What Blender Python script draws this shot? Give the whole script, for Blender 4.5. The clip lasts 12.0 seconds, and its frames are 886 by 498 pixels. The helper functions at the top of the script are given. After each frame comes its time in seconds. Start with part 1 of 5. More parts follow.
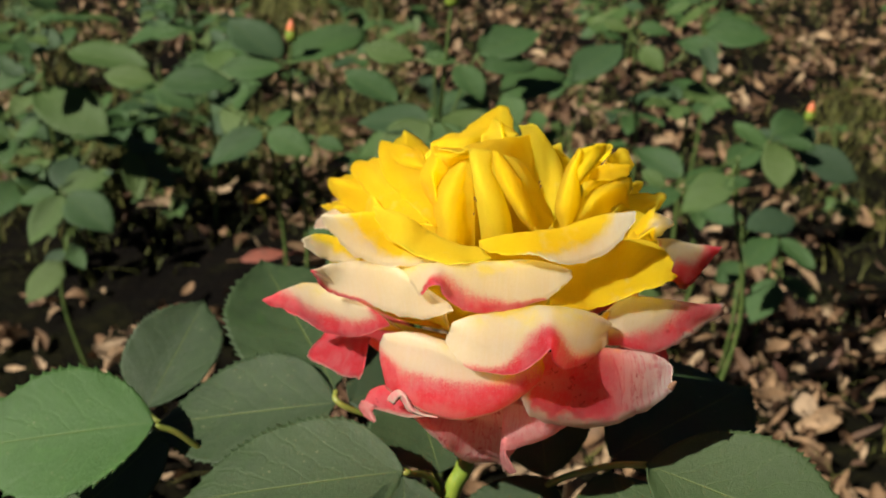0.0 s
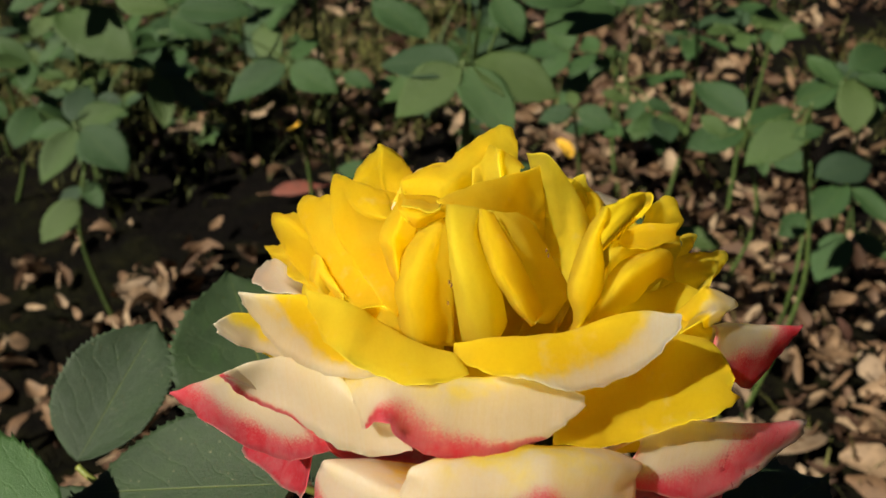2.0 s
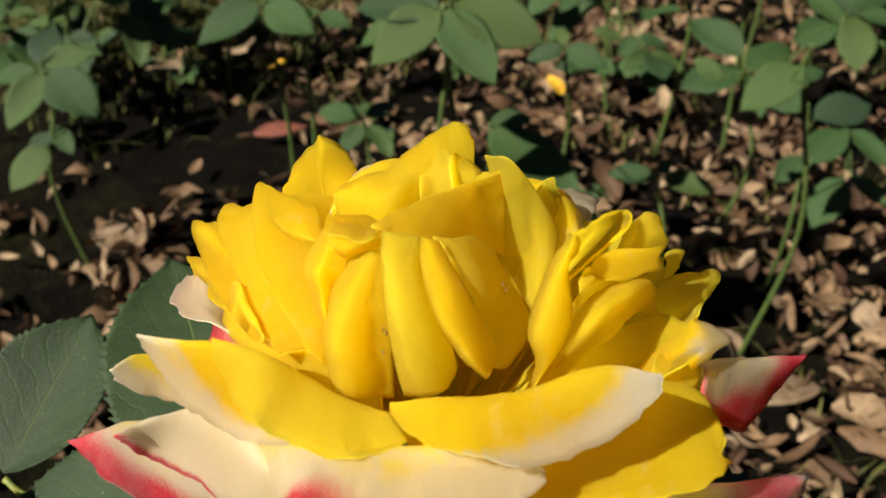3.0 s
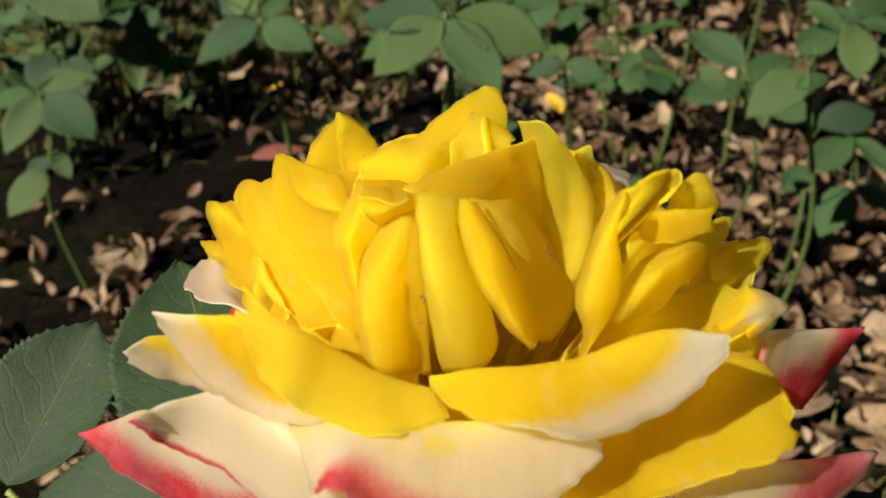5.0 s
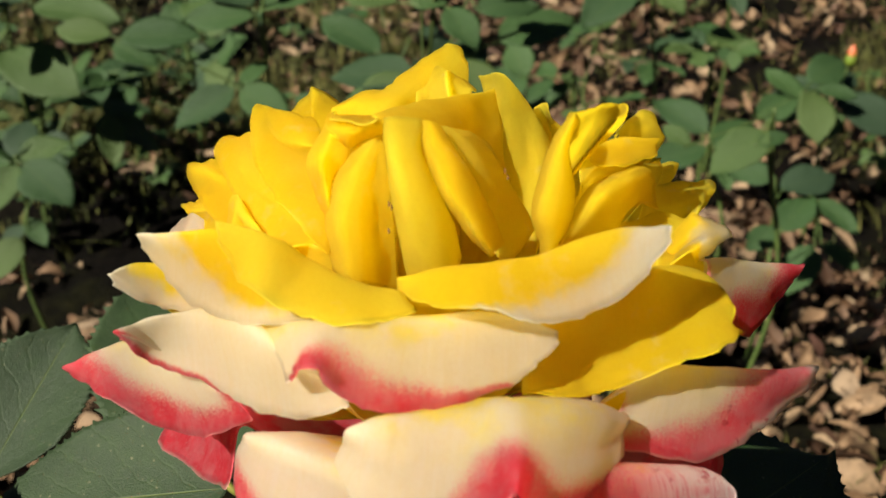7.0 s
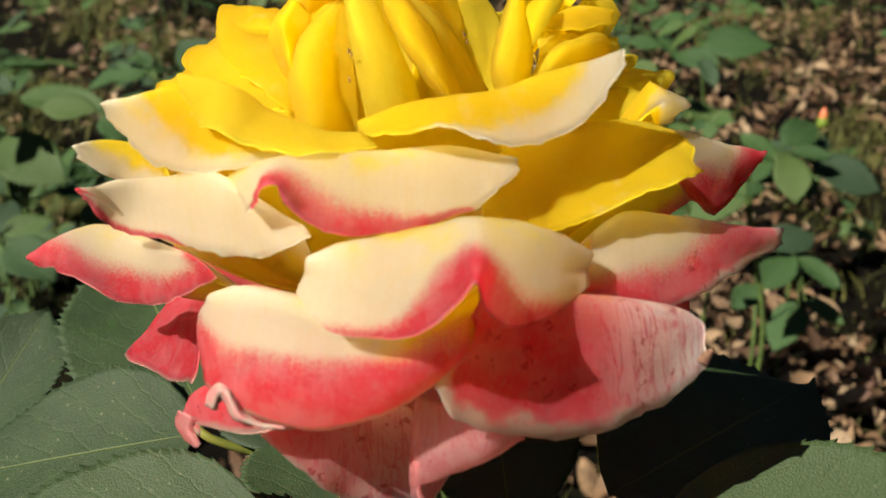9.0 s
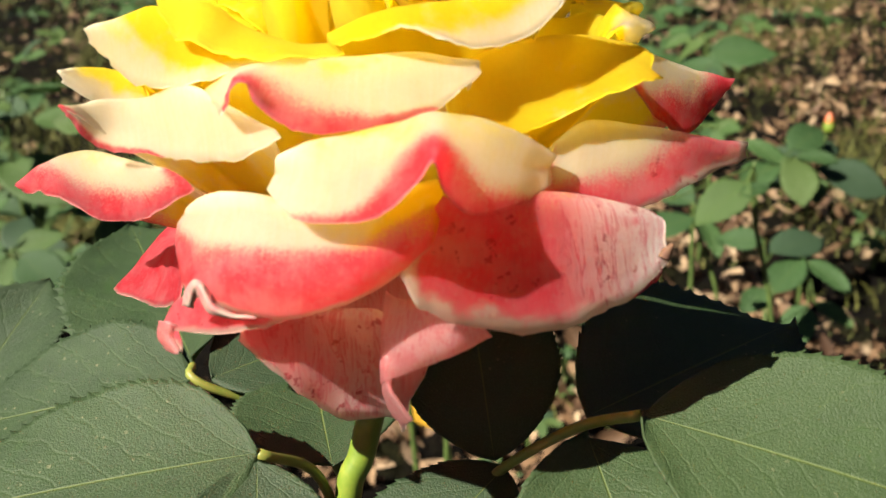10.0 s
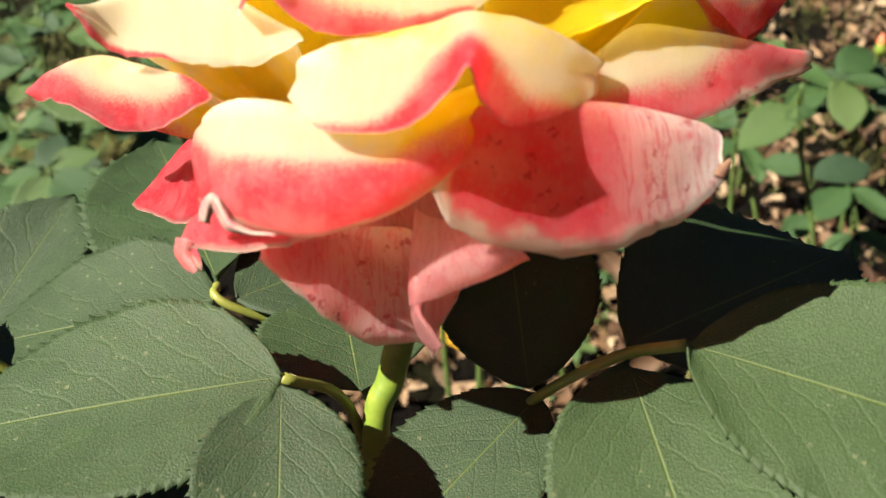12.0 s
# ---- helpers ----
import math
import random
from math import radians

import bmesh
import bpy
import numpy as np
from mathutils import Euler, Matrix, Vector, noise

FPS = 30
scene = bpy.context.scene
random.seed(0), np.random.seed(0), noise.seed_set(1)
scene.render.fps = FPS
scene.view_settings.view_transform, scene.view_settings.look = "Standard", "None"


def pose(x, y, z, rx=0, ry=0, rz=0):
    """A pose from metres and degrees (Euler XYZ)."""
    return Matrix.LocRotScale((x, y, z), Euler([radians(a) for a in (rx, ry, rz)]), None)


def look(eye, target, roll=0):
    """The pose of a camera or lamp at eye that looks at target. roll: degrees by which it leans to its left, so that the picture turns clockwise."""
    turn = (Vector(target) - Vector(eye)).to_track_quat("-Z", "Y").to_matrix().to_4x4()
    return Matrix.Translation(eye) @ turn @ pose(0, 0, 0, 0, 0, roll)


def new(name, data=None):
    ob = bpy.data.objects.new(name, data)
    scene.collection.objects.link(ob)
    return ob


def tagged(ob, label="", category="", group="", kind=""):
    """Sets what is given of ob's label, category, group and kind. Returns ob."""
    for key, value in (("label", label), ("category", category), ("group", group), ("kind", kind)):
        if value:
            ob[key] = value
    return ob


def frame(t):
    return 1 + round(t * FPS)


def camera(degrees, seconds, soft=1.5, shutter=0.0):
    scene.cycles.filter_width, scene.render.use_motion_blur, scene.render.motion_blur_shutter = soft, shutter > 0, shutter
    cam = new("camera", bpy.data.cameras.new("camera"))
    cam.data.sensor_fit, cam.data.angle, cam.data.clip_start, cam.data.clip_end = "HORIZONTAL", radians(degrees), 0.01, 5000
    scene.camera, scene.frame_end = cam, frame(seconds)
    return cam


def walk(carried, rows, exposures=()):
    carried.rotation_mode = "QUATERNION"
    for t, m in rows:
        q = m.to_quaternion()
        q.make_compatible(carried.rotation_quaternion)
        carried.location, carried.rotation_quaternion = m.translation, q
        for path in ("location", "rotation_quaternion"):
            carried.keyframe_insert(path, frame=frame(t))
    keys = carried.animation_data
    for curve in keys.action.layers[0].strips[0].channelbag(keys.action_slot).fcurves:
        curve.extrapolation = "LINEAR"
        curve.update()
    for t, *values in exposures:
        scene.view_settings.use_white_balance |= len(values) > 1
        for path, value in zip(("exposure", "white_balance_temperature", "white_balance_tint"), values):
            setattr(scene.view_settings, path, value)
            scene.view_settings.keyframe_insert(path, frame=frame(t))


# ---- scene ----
cam = camera(47.7, 12.0)
PATH = [
    (0, (0.0042, 0.0097, 0.6207), (-0.0077, 1.8177, -0.2372), 2.15),
    (0.5, (0.0064, 0.0167, 0.6138), (-0.0080, 1.8198, -0.2517), 2.37),
    (1, (0.0097, 0.0398, 0.6108), (-0.0402, 1.8099, -0.3202), 2.08),
    (1.5, (0.0149, 0.0719, 0.6119), (-0.0595, 1.8160, -0.3647), 1.90),
    (2, (0.0181, 0.0939, 0.6190), (-0.0918, 1.8111, -0.4022), 1.62),
    (2.5, (0.0213, 0.1110, 0.6230), (-0.0911, 1.7942, -0.4537), 1.44),
    (3, (0.0242, 0.1290, 0.6170), (-0.0651, 1.7708, -0.5213), 1.59),
    (3.5, (0.0211, 0.1380, 0.6131), (-0.0861, 1.7754, -0.5279), 1.14),
    (5.5, (0.0177, 0.1301, 0.6002), (-0.0593, 1.8248, -0.4604), 0.34),
    (6, (0.0168, 0.1272, 0.5972), (-0.0487, 1.8462, -0.4231), 0.41),
    (6.5, (0.0199, 0.1194, 0.5933), (-0.0291, 1.8646, -0.3819), 0.77),
    (7, (0.0210, 0.1106, 0.5874), (-0.0226, 1.8769, -0.3517), 0.74),
    (9, (0.0252, 0.0942, 0.5533), (0.0026, 1.9519, -0.1912), -0.48),
    (9.5, (0.0283, 0.0881, 0.5466), (-0.0106, 1.9594, -0.1594), -1.16),
    (10, (0.0320, 0.0833, 0.5381), (-0.0211, 1.9587, -0.1533), -1.65),
    (10.5, (0.0376, 0.0764, 0.5307), (-0.0166, 1.9560, -0.1473), -2.74),
    (11, (0.0383, 0.0726, 0.5242), (-0.0171, 1.9593, -0.1243), -2.92),
    (11.5, (0.0380, 0.0727, 0.5138), (-0.0625, 1.9525, -0.1503), -3.51),
    (12, (0.0317, 0.0929, 0.5333), (-0.0920, 1.9078, -0.2973), -1.80),
]
EXPOSURES = [(0, 0.36), (0.5, 0.09), (1.5, 0.06), (2.5, 0.26), (3.5, 0.37), (5.5, 0.36), (6.5, 0.39), (7.5, 0.43), (9, 0.53), (9.5, 0.77), (10, 1.05), (10.5, 1.12), (11, 1.18), (11.5, 1.28), (12, 1.22)]
walk(cam, [(t, look(eye, target, roll)) for t, eye, target, roll in PATH], EXPOSURES)

scene.cycles.max_bounces, scene.cycles.diffuse_bounces = 20, 16  # light sinks deep into the thin petals
cam.data.dof.use_dof, cam.data.dof.focus_distance, cam.data.dof.aperture_fstop = True, 0.195, 30.0

# ---- world, sun ----
SUN = Vector((0.57, 0.45, -0.69)).normalized()  # the way the sunlight goes
sky = bpy.data.worlds.new("sky")
scene.world = sky
sky.use_nodes = True
sky_tex = sky.node_tree.nodes.new("ShaderNodeTexSky")
sky_tex.sky_type, sky_tex.sun_disc = "NISHITA", False
sky_tex.sun_elevation = math.asin(-SUN.z)
sky_tex.sun_rotation = math.atan2(-SUN.x, -SUN.y)
sky.node_tree.links.new(sky_tex.outputs[0], sky.node_tree.nodes["Background"].inputs[0])
sky.node_tree.nodes["Background"].inputs[1].default_value = 0.013
sun_data = bpy.data.lights.new("sun", "SUN")
sun_data.energy, sun_data.angle, sun_data.color = 6.9, radians(0.55), (1.0, 0.925, 0.785)
sun = new("sun", sun_data)
sun.matrix_world = look((0, 0, 5), Vector((0, 0, 5)) + SUN)

# ---- materials ----
def material(name):
    m = bpy.data.materials.new(name)
    m.use_nodes = True
    nt = m.node_tree
    return m, nt, nt.nodes["Principled BSDF"], nt.nodes["Material Output"]


def node(nt, kind, **ins):
    n = nt.nodes.new("ShaderNode" + kind)
    for key, value in ins.items():
        n.inputs[key.replace("_", " ")].default_value = value
    return n


def noise_tex(nt, scale, detail=4, rough=0.55, coord=None, distortion=0.0):
    n = node(nt, "TexNoise", Scale=scale, Detail=detail, Roughness=rough, Distortion=distortion)
    if coord:
        nt.links.new(coord, n.inputs["Vector"])
    return n


def ramp(nt, fac, stops):
    r = nt.nodes.new("ShaderNodeValToRGB")
    el = r.color_ramp.elements
    while len(el) < len(stops):
        el.new(0.5)
    for e, (p, c) in zip(el, stops):
        e.position, e.color = p, (*c, 1) if len(c) == 3 else c
    nt.links.new(fac, r.inputs[0])
    return r


def mix(nt, fac, a, b, mode="MIX"):
    n = nt.nodes.new("ShaderNodeMix")
    n.data_type, n.blend_type = "RGBA", mode
    for sock, val in ((n.inputs[0], fac), (n.inputs[6], a), (n.inputs[7], b)):
        if isinstance(val, (int, float)):
            sock.default_value = val
        elif isinstance(val, tuple):
            sock.default_value = (*val, 1)
        else:
            nt.links.new(val, sock)
    return n.outputs[2]


def calc(nt, op, a, b=0.0, clamp=False):
    n = nt.nodes.new("ShaderNodeMath")
    n.operation, n.use_clamp = op, clamp
    for sock, val in zip(n.inputs, (a, b)):
        if isinstance(val, (int, float)):
            sock.default_value = val
        else:
            nt.links.new(val, sock)
    return n.outputs[0]


def smooth(nt, val, lo, hi):
    n = nt.nodes.new("ShaderNodeMapRange")
    n.interpolation_type = "SMOOTHSTEP"
    nt.links.new(val, n.inputs[0])
    n.inputs[1].default_value, n.inputs[2].default_value = lo, hi
    return n.outputs[0]


def attribute(nt, name):
    n = nt.nodes.new("ShaderNodeAttribute")
    n.attribute_name = name
    return n.outputs["Fac"]


def bumped(nt, bsdf, height, strength, dist):
    b = node(nt, "Bump", Strength=strength, Distance=dist)
    nt.links.new(height, b.inputs["Height"])
    nt.links.new(b.outputs[0], bsdf.inputs["Normal"])
    return b


def thin(nt, bsdf, out, colour, amount):
    """Lets a share of the light through a thin blade."""
    tr = nt.nodes.new("ShaderNodeBsdfTranslucent")
    mx = nt.nodes.new("ShaderNodeMixShader")
    mx.inputs[0].default_value = amount
    if isinstance(colour, tuple):
        tr.inputs[0].default_value = (*colour, 1)
    else:
        nt.links.new(colour, tr.inputs[0])
    nt.links.new(bsdf.outputs[0], mx.inputs[1])
    nt.links.new(tr.outputs[0], mx.inputs[2])
    nt.links.new(mx.outputs[0], out.inputs[0])


def petal_material():
    m, nt, bsdf, out = material("petal")
    uv = nt.nodes.new("ShaderNodeUVMap").outputs[0]
    pos = nt.nodes.new("ShaderNodeTexCoord").outputs["Object"]
    edge, warm, mottle = attribute(nt, "edge"), attribute(nt, "warm"), attribute(nt, "mottle")
    stretch = nt.nodes.new("ShaderNodeMapping")
    stretch.inputs["Scale"].default_value = (70, 2.2, 1)
    nt.links.new(uv, stretch.inputs[0])
    streak = noise_tex(nt, 1.0, 5, 0.65, stretch.outputs[0], 0.6).outputs[0]
    blot = noise_tex(nt, 260, 4, 0.6, pos).outputs[0]
    big = noise_tex(nt, 90, 3, 0.5, pos).outputs[0]
    # yellow heart into cream
    patch = calc(nt, "ADD", calc(nt, "MULTIPLY", calc(nt, "SUBTRACT", big, 0.5), 1.6), calc(nt, "MULTIPLY", calc(nt, "SUBTRACT", blot, 0.5), 2.0))
    amp = calc(nt, "ADD", calc(nt, "MULTIPLY", warm, 2.5), 0.16, True)
    w = calc(nt, "ADD", warm, calc(nt, "MULTIPLY", patch, amp))
    own = nt.nodes.new("ShaderNodeObjectInfo").outputs["Random"]
    yellow = mix(nt, smooth(nt, calc(nt, "ADD", calc(nt, "MULTIPLY", big, 0.6), calc(nt, "MULTIPLY", own, 0.4)), 0.3, 0.75), (0.99, 0.785, 0.020), (0.99, 0.88, 0.070))
    cream = mix(nt, smooth(nt, streak, 0.3, 0.75), (0.92, 0.885, 0.79), (0.90, 0.845, 0.67))
    col = mix(nt, smooth(nt, w, -0.1, 1.15), cream, yellow)
    # red margin, feathered along the veins
    e = calc(nt, "ADD", edge, calc(nt, "MULTIPLY", calc(nt, "SUBTRACT", streak, 0.5), 0.5))
    e = calc(nt, "ADD", e, calc(nt, "MULTIPLY", calc(nt, "SUBTRACT", big, 0.5), 0.5))
    stipple = noise_tex(nt, 2600, 2, 0.6, pos).outputs[0]
    e = calc(nt, "ADD", e, calc(nt, "MULTIPLY", calc(nt, "SUBTRACT", stipple, 0.5), 0.9))
    red_mask = calc(nt, "SUBTRACT", 1.0, smooth(nt, e, 0.48, 1.32))
    red = mix(nt, smooth(nt, blot, 0.35, 0.75), (0.85, 0.07, 0.115), (0.88, 0.20, 0.26))
    red = mix(nt, calc(nt, "MULTIPLY", smooth(nt, calc(nt, "ADD", calc(nt, "MULTIPLY", big, 0.55), calc(nt, "ADD", calc(nt, "MULTIPLY", streak, 0.2), calc(nt, "MULTIPLY", blot, 0.25))), 0.46, 0.6), 0.4), red, (0.82, 0.35, 0.40))
    lines = node(nt, "Mapping", Scale=(150, 5, 1))
    nt.links.new(uv, lines.inputs[0])
    hair = noise_tex(nt, 1.0, 4, 0.7, lines.outputs[0], 1.5).outputs[0]
    crepe = noise_tex(nt, 1300, 4, 0.7, pos).outputs[0]
    red = mix(nt, calc(nt, "MULTIPLY", smooth(nt, hair, 0.52, 0.68), 0.3), red, (0.60, 0.025, 0.045))
    red = mix(nt, calc(nt, "MULTIPLY", smooth(nt, crepe, 0.5, 0.7), 0.5), red, (0.84, 0.37, 0.43))
    vein_map = nt.nodes.new("ShaderNodeMapping")
    vein_map.inputs["Scale"].default_value = (22, 2.6, 1)
    nt.links.new(uv, vein_map.inputs[0])
    veins = noise_tex(nt, 1.0, 6, 0.7, vein_map.outputs[0], 1.2).outputs[0]
    pale = mix(nt, smooth(nt, calc(nt, "ADD", calc(nt, "MULTIPLY", veins, 0.6), calc(nt, "MULTIPLY", blot, 0.4)), 0.53, 0.66), mix(nt, smooth(nt, stipple, 0.5, 0.75), (0.93, 0.85, 0.84), (0.88, 0.60, 0.62)), (0.80, 0.26, 0.33))
    thread = calc(nt, "SUBTRACT", 1.0, smooth(nt, calc(nt, "ABSOLUTE", calc(nt, "SUBTRACT", veins, 0.47)), 0.0, 0.04))
    pale = mix(nt, calc(nt, "MULTIPLY", thread, 0.85), pale, (0.66, 0.05, 0.12))
    red = mix(nt, calc(nt, "MULTIPLY", mottle, smooth(nt, big, 0.15, 0.36)), red, pale)
    col = mix(nt, red_mask, col, red)
    # pale bruised hem at the very edge of the reddened petals
    hem = calc(nt, "MULTIPLY", attribute(nt, "hem"), calc(nt, "SUBTRACT", 1.0, smooth(nt, calc(nt, "ADD", calc(nt, "DIVIDE", attribute(nt, "rim"), calc(nt, "POWER", calc(nt, "MAXIMUM", attribute(nt, "hem"), 0.3), 3.0)), calc(nt, "MULTIPLY", calc(nt, "SUBTRACT", blot, 0.5), 2.5)), 0.1, 1.3)))
    col = mix(nt, calc(nt, "MULTIPLY", hem, 0.85), col, (0.78, 0.68, 0.60))
    # dark freckles on the old petals
    spots = node(nt, "TexVoronoi", Scale=360.0)
    nt.links.new(mix(nt, 0.004, pos, noise_tex(nt, 900, 2, 0.5, pos).outputs["Color"]), spots.inputs["Vector"])
    freck = calc(nt, "MULTIPLY", calc(nt, "LESS_THAN", spots.outputs["Distance"], 0.21), calc(nt, "MULTIPLY", smooth(nt, attribute(nt, "hem"), 0.92, 1.0), smooth(nt, big, 0.42, 0.5)))
    col = mix(nt, calc(nt, "MULTIPLY", freck, 0.8), col, (0.45, 0.03, 0.05))
    col = mix(nt, calc(nt, "MULTIPLY", smooth(nt, crepe, 0.35, 0.7), 0.5), col, mix(nt, 1.0, col, (0.93, 0.90, 0.84), "MULTIPLY"))
    col = mix(nt, calc(nt, "MULTIPLY", smooth(nt, hair, 0.5, 0.68), 0.45), col, mix(nt, 1.0, col, (0.95, 0.91, 0.80), "MULTIPLY"))
    nt.links.new(col, bsdf.inputs["Base Color"])
    bsdf.inputs["Roughness"].default_value = 0.52
    bsdf.inputs["Specular IOR Level"].default_value = 0.28
    bsdf.inputs["Sheen Weight"].default_value = 0.12
    bsdf.inputs["Sheen Roughness"].default_value = 0.5
    h = calc(nt, "ADD", calc(nt, "MULTIPLY", streak, 0.35), calc(nt, "ADD", calc(nt, "MULTIPLY", blot, 0.5), calc(nt, "ADD", calc(nt, "MULTIPLY", crepe, 0.22), calc(nt, "MULTIPLY", hair, 0.5))))
    bumped(nt, bsdf, h, 0.85, 0.0006)
    root = node(nt, "Gamma", Gamma=0.5)
    nt.links.new(col, root.inputs[0])
    thin(nt, bsdf, out, mix(nt, 1.0, root.outputs[0], (1.0, 0.985, 0.955), "MULTIPLY"), 0.84)  # each of the blade's two faces takes half of the tint
    return m


def leaf_material(name, dark, light, gloss, through_col, share=0.2, bloom=(0.056, 0.086, 0.040), sun_shade_tint=0.15):
    m, nt, bsdf, out = material(name)
    uv = nt.nodes.new("ShaderNodeUVMap").outputs[0]
    pos = nt.nodes.new("ShaderNodeTexCoord").outputs["Object"]
    split = nt.nodes.new("ShaderNodeSeparateXYZ")
    nt.links.new(uv, split.inputs[0])
    across, along = split.outputs[0], split.outputs[1]
    away = calc(nt, "ABSOLUTE", across)
    # side veins leave the midrib forwards, uneven and faint
    wave = calc(nt, "SUBTRACT", calc(nt, "MULTIPLY", along, 7.0), calc(nt, "MULTIPLY", away, 2.6))
    wob = noise_tex(nt, 85, 3, 0.6, pos).outputs[0]
    wave = calc(nt, "ADD", wave, calc(nt, "MULTIPLY", wob, 1.4))
    saw = calc(nt, "ABSOLUTE", calc(nt, "SUBTRACT", calc(nt, "FRACT", wave), 0.5))
    vein = calc(nt, "SUBTRACT", 1.0, smooth(nt, saw, 0.0, 0.09))
    rib = calc(nt, "SUBTRACT", 1.0, smooth(nt, calc(nt, "ADD", away, calc(nt, "MULTIPLY", wob, 0.008)), 0.006, 0.024))
    cell = node(nt, "TexVoronoi", Scale=1500.0)
    cell.feature = "DISTANCE_TO_EDGE"
    nt.links.new(pos, cell.inputs["Vector"])
    big = noise_tex(nt, 38, 4, 0.6, pos).outputs[0]
    cloud = noise_tex(nt, 150, 5, 0.65, pos).outputs[0]
    fine = noise_tex(nt, 2600, 3, 0.7, pos).outputs[0]
    rnd = nt.nodes.new("ShaderNodeObjectInfo").outputs["Random"]
    col = mix(nt, smooth(nt, calc(nt, "ADD", calc(nt, "ADD", calc(nt, "MULTIPLY", big, 0.6), calc(nt, "MULTIPLY", cloud, 0.4)), calc(nt, "MULTIPLY", calc(nt, "SUBTRACT", rnd, 0.5), 0.3)), 0.32, 0.66), dark, light)
    col = mix(nt, calc(nt, "MULTIPLY", smooth(nt, fine, 0.45, 0.68), 0.55), col, bloom)
    fresh = smooth(nt, noise_tex(nt, 62, 5, 0.7, pos, 0.8).outputs[0], 0.52, 0.7)
    col = mix(nt, calc(nt, "MULTIPLY", fresh, 0.45), col, mix(nt, 1.0, light, (1.05, 1.35, 0.8), "MULTIPLY"))
    col = mix(nt, calc(nt, "MULTIPLY", vein, 0.05), col, (0.10, 0.15, 0.04))
    col = mix(nt, calc(nt, "MULTIPLY", rib, 0.42), col, (0.15, 0.19, 0.04))
    # random tint per leaf stands in for sunlit yellow-green and shaded grey-blue
    col = mix(nt, calc(nt, "MULTIPLY", smooth(nt, rnd, 0.6, 1.0), sun_shade_tint), col, (0.085, 0.115, 0.026))
    col = mix(nt, calc(nt, "MULTIPLY", calc(nt, "SUBTRACT", 1.0, smooth(nt, rnd, 0.0, 0.35)), sun_shade_tint), col, (0.030, 0.050, 0.036))
    # dust specks and a few brown marks
    dust = node(nt, "TexVoronoi", Scale=420.0)
    nt.links.new(pos, dust.inputs["Vector"])
    speck = calc(nt, "MULTIPLY", calc(nt, "LESS_THAN", dust.outputs["Distance"], calc(nt, "MULTIPLY", cloud, 0.27)), smooth(nt, big, 0.46, 0.6))
    col = mix(nt, calc(nt, "MULTIPLY", speck, 0.45), col, (0.22, 0.22, 0.12))
    mark = node(nt, "TexVoronoi", Scale=75.0)
    nt.links.new(pos, mark.inputs["Vector"])
    brown = calc(nt, "MULTIPLY", calc(nt, "LESS_THAN", mark.outputs["Distance"], 0.07), smooth(nt, big, 0.52, 0.6))
    col = mix(nt, calc(nt, "MULTIPLY", brown, 0.6), col, (0.035, 0.022, 0.010))
    nt.links.new(col, bsdf.inputs["Base Color"])
    nt.links.new(calc(nt, "ADD", gloss, calc(nt, "ADD", calc(nt, "MULTIPLY", fine, 0.2), calc(nt, "MULTIPLY", cloud, 0.16))), bsdf.inputs["Roughness"])
    bsdf.inputs["Specular IOR Level"].default_value = 0.46
    h = calc(nt, "SUBTRACT", calc(nt, "MULTIPLY", smooth(nt, cell.outputs[0], 0.0, 0.3), 0.35), calc(nt, "ADD", calc(nt, "MULTIPLY", vein, 0.5), calc(nt, "MULTIPLY", rib, 1.2)))
    h = calc(nt, "ADD", h, calc(nt, "ADD", calc(nt, "MULTIPLY", fine, 0.9), calc(nt, "MULTIPLY", cloud, 1.6)))
    bumped(nt, bsdf, h, 0.42, 0.0004)
    thin(nt, bsdf, out, through_col, share)
    return m


def stem_material():
    m, nt, bsdf, out = material("stem")
    pos = nt.nodes.new("ShaderNodeTexCoord").outputs["Object"]
    n = noise_tex(nt, 120, 4, 0.6, pos).outputs[0]
    r = ramp(nt, n, [(0.3, (0.075, 0.13, 0.016)), (0.55, (0.15, 0.215, 0.025)), (0.75, (0.23, 0.26, 0.04))])
    nt.links.new(r.outputs[0], bsdf.inputs["Base Color"])
    bsdf.inputs["Roughness"].default_value = 0.45
    bumped(nt, bsdf, n, 0.25, 0.0005)
    return m


def shaded_soil_material():
    m, nt, bsdf, out = material("soil")
    pos = nt.nodes.new("ShaderNodeTexCoord").outputs["Object"]
    big = noise_tex(nt, 3.5, 5, 0.6, pos).outputs[0]
    fine = noise_tex(nt, 45, 6, 0.7, pos).outputs[0]
    # near-black ramp: shade among plants and litter is put into the soil colour
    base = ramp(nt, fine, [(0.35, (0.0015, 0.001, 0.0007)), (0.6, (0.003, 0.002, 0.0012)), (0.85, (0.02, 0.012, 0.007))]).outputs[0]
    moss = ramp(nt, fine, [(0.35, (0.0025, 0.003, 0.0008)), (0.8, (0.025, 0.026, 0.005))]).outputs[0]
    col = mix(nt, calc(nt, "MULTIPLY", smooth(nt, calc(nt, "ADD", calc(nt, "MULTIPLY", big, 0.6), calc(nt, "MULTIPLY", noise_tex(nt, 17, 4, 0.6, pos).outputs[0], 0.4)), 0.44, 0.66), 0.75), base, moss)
    nt.links.new(col, bsdf.inputs["Base Color"])
    bsdf.inputs["Roughness"].default_value = 0.95
    bsdf.inputs["Specular IOR Level"].default_value = 0.08
    bumped(nt, bsdf, fine, 0.9, 0.02)
    return m


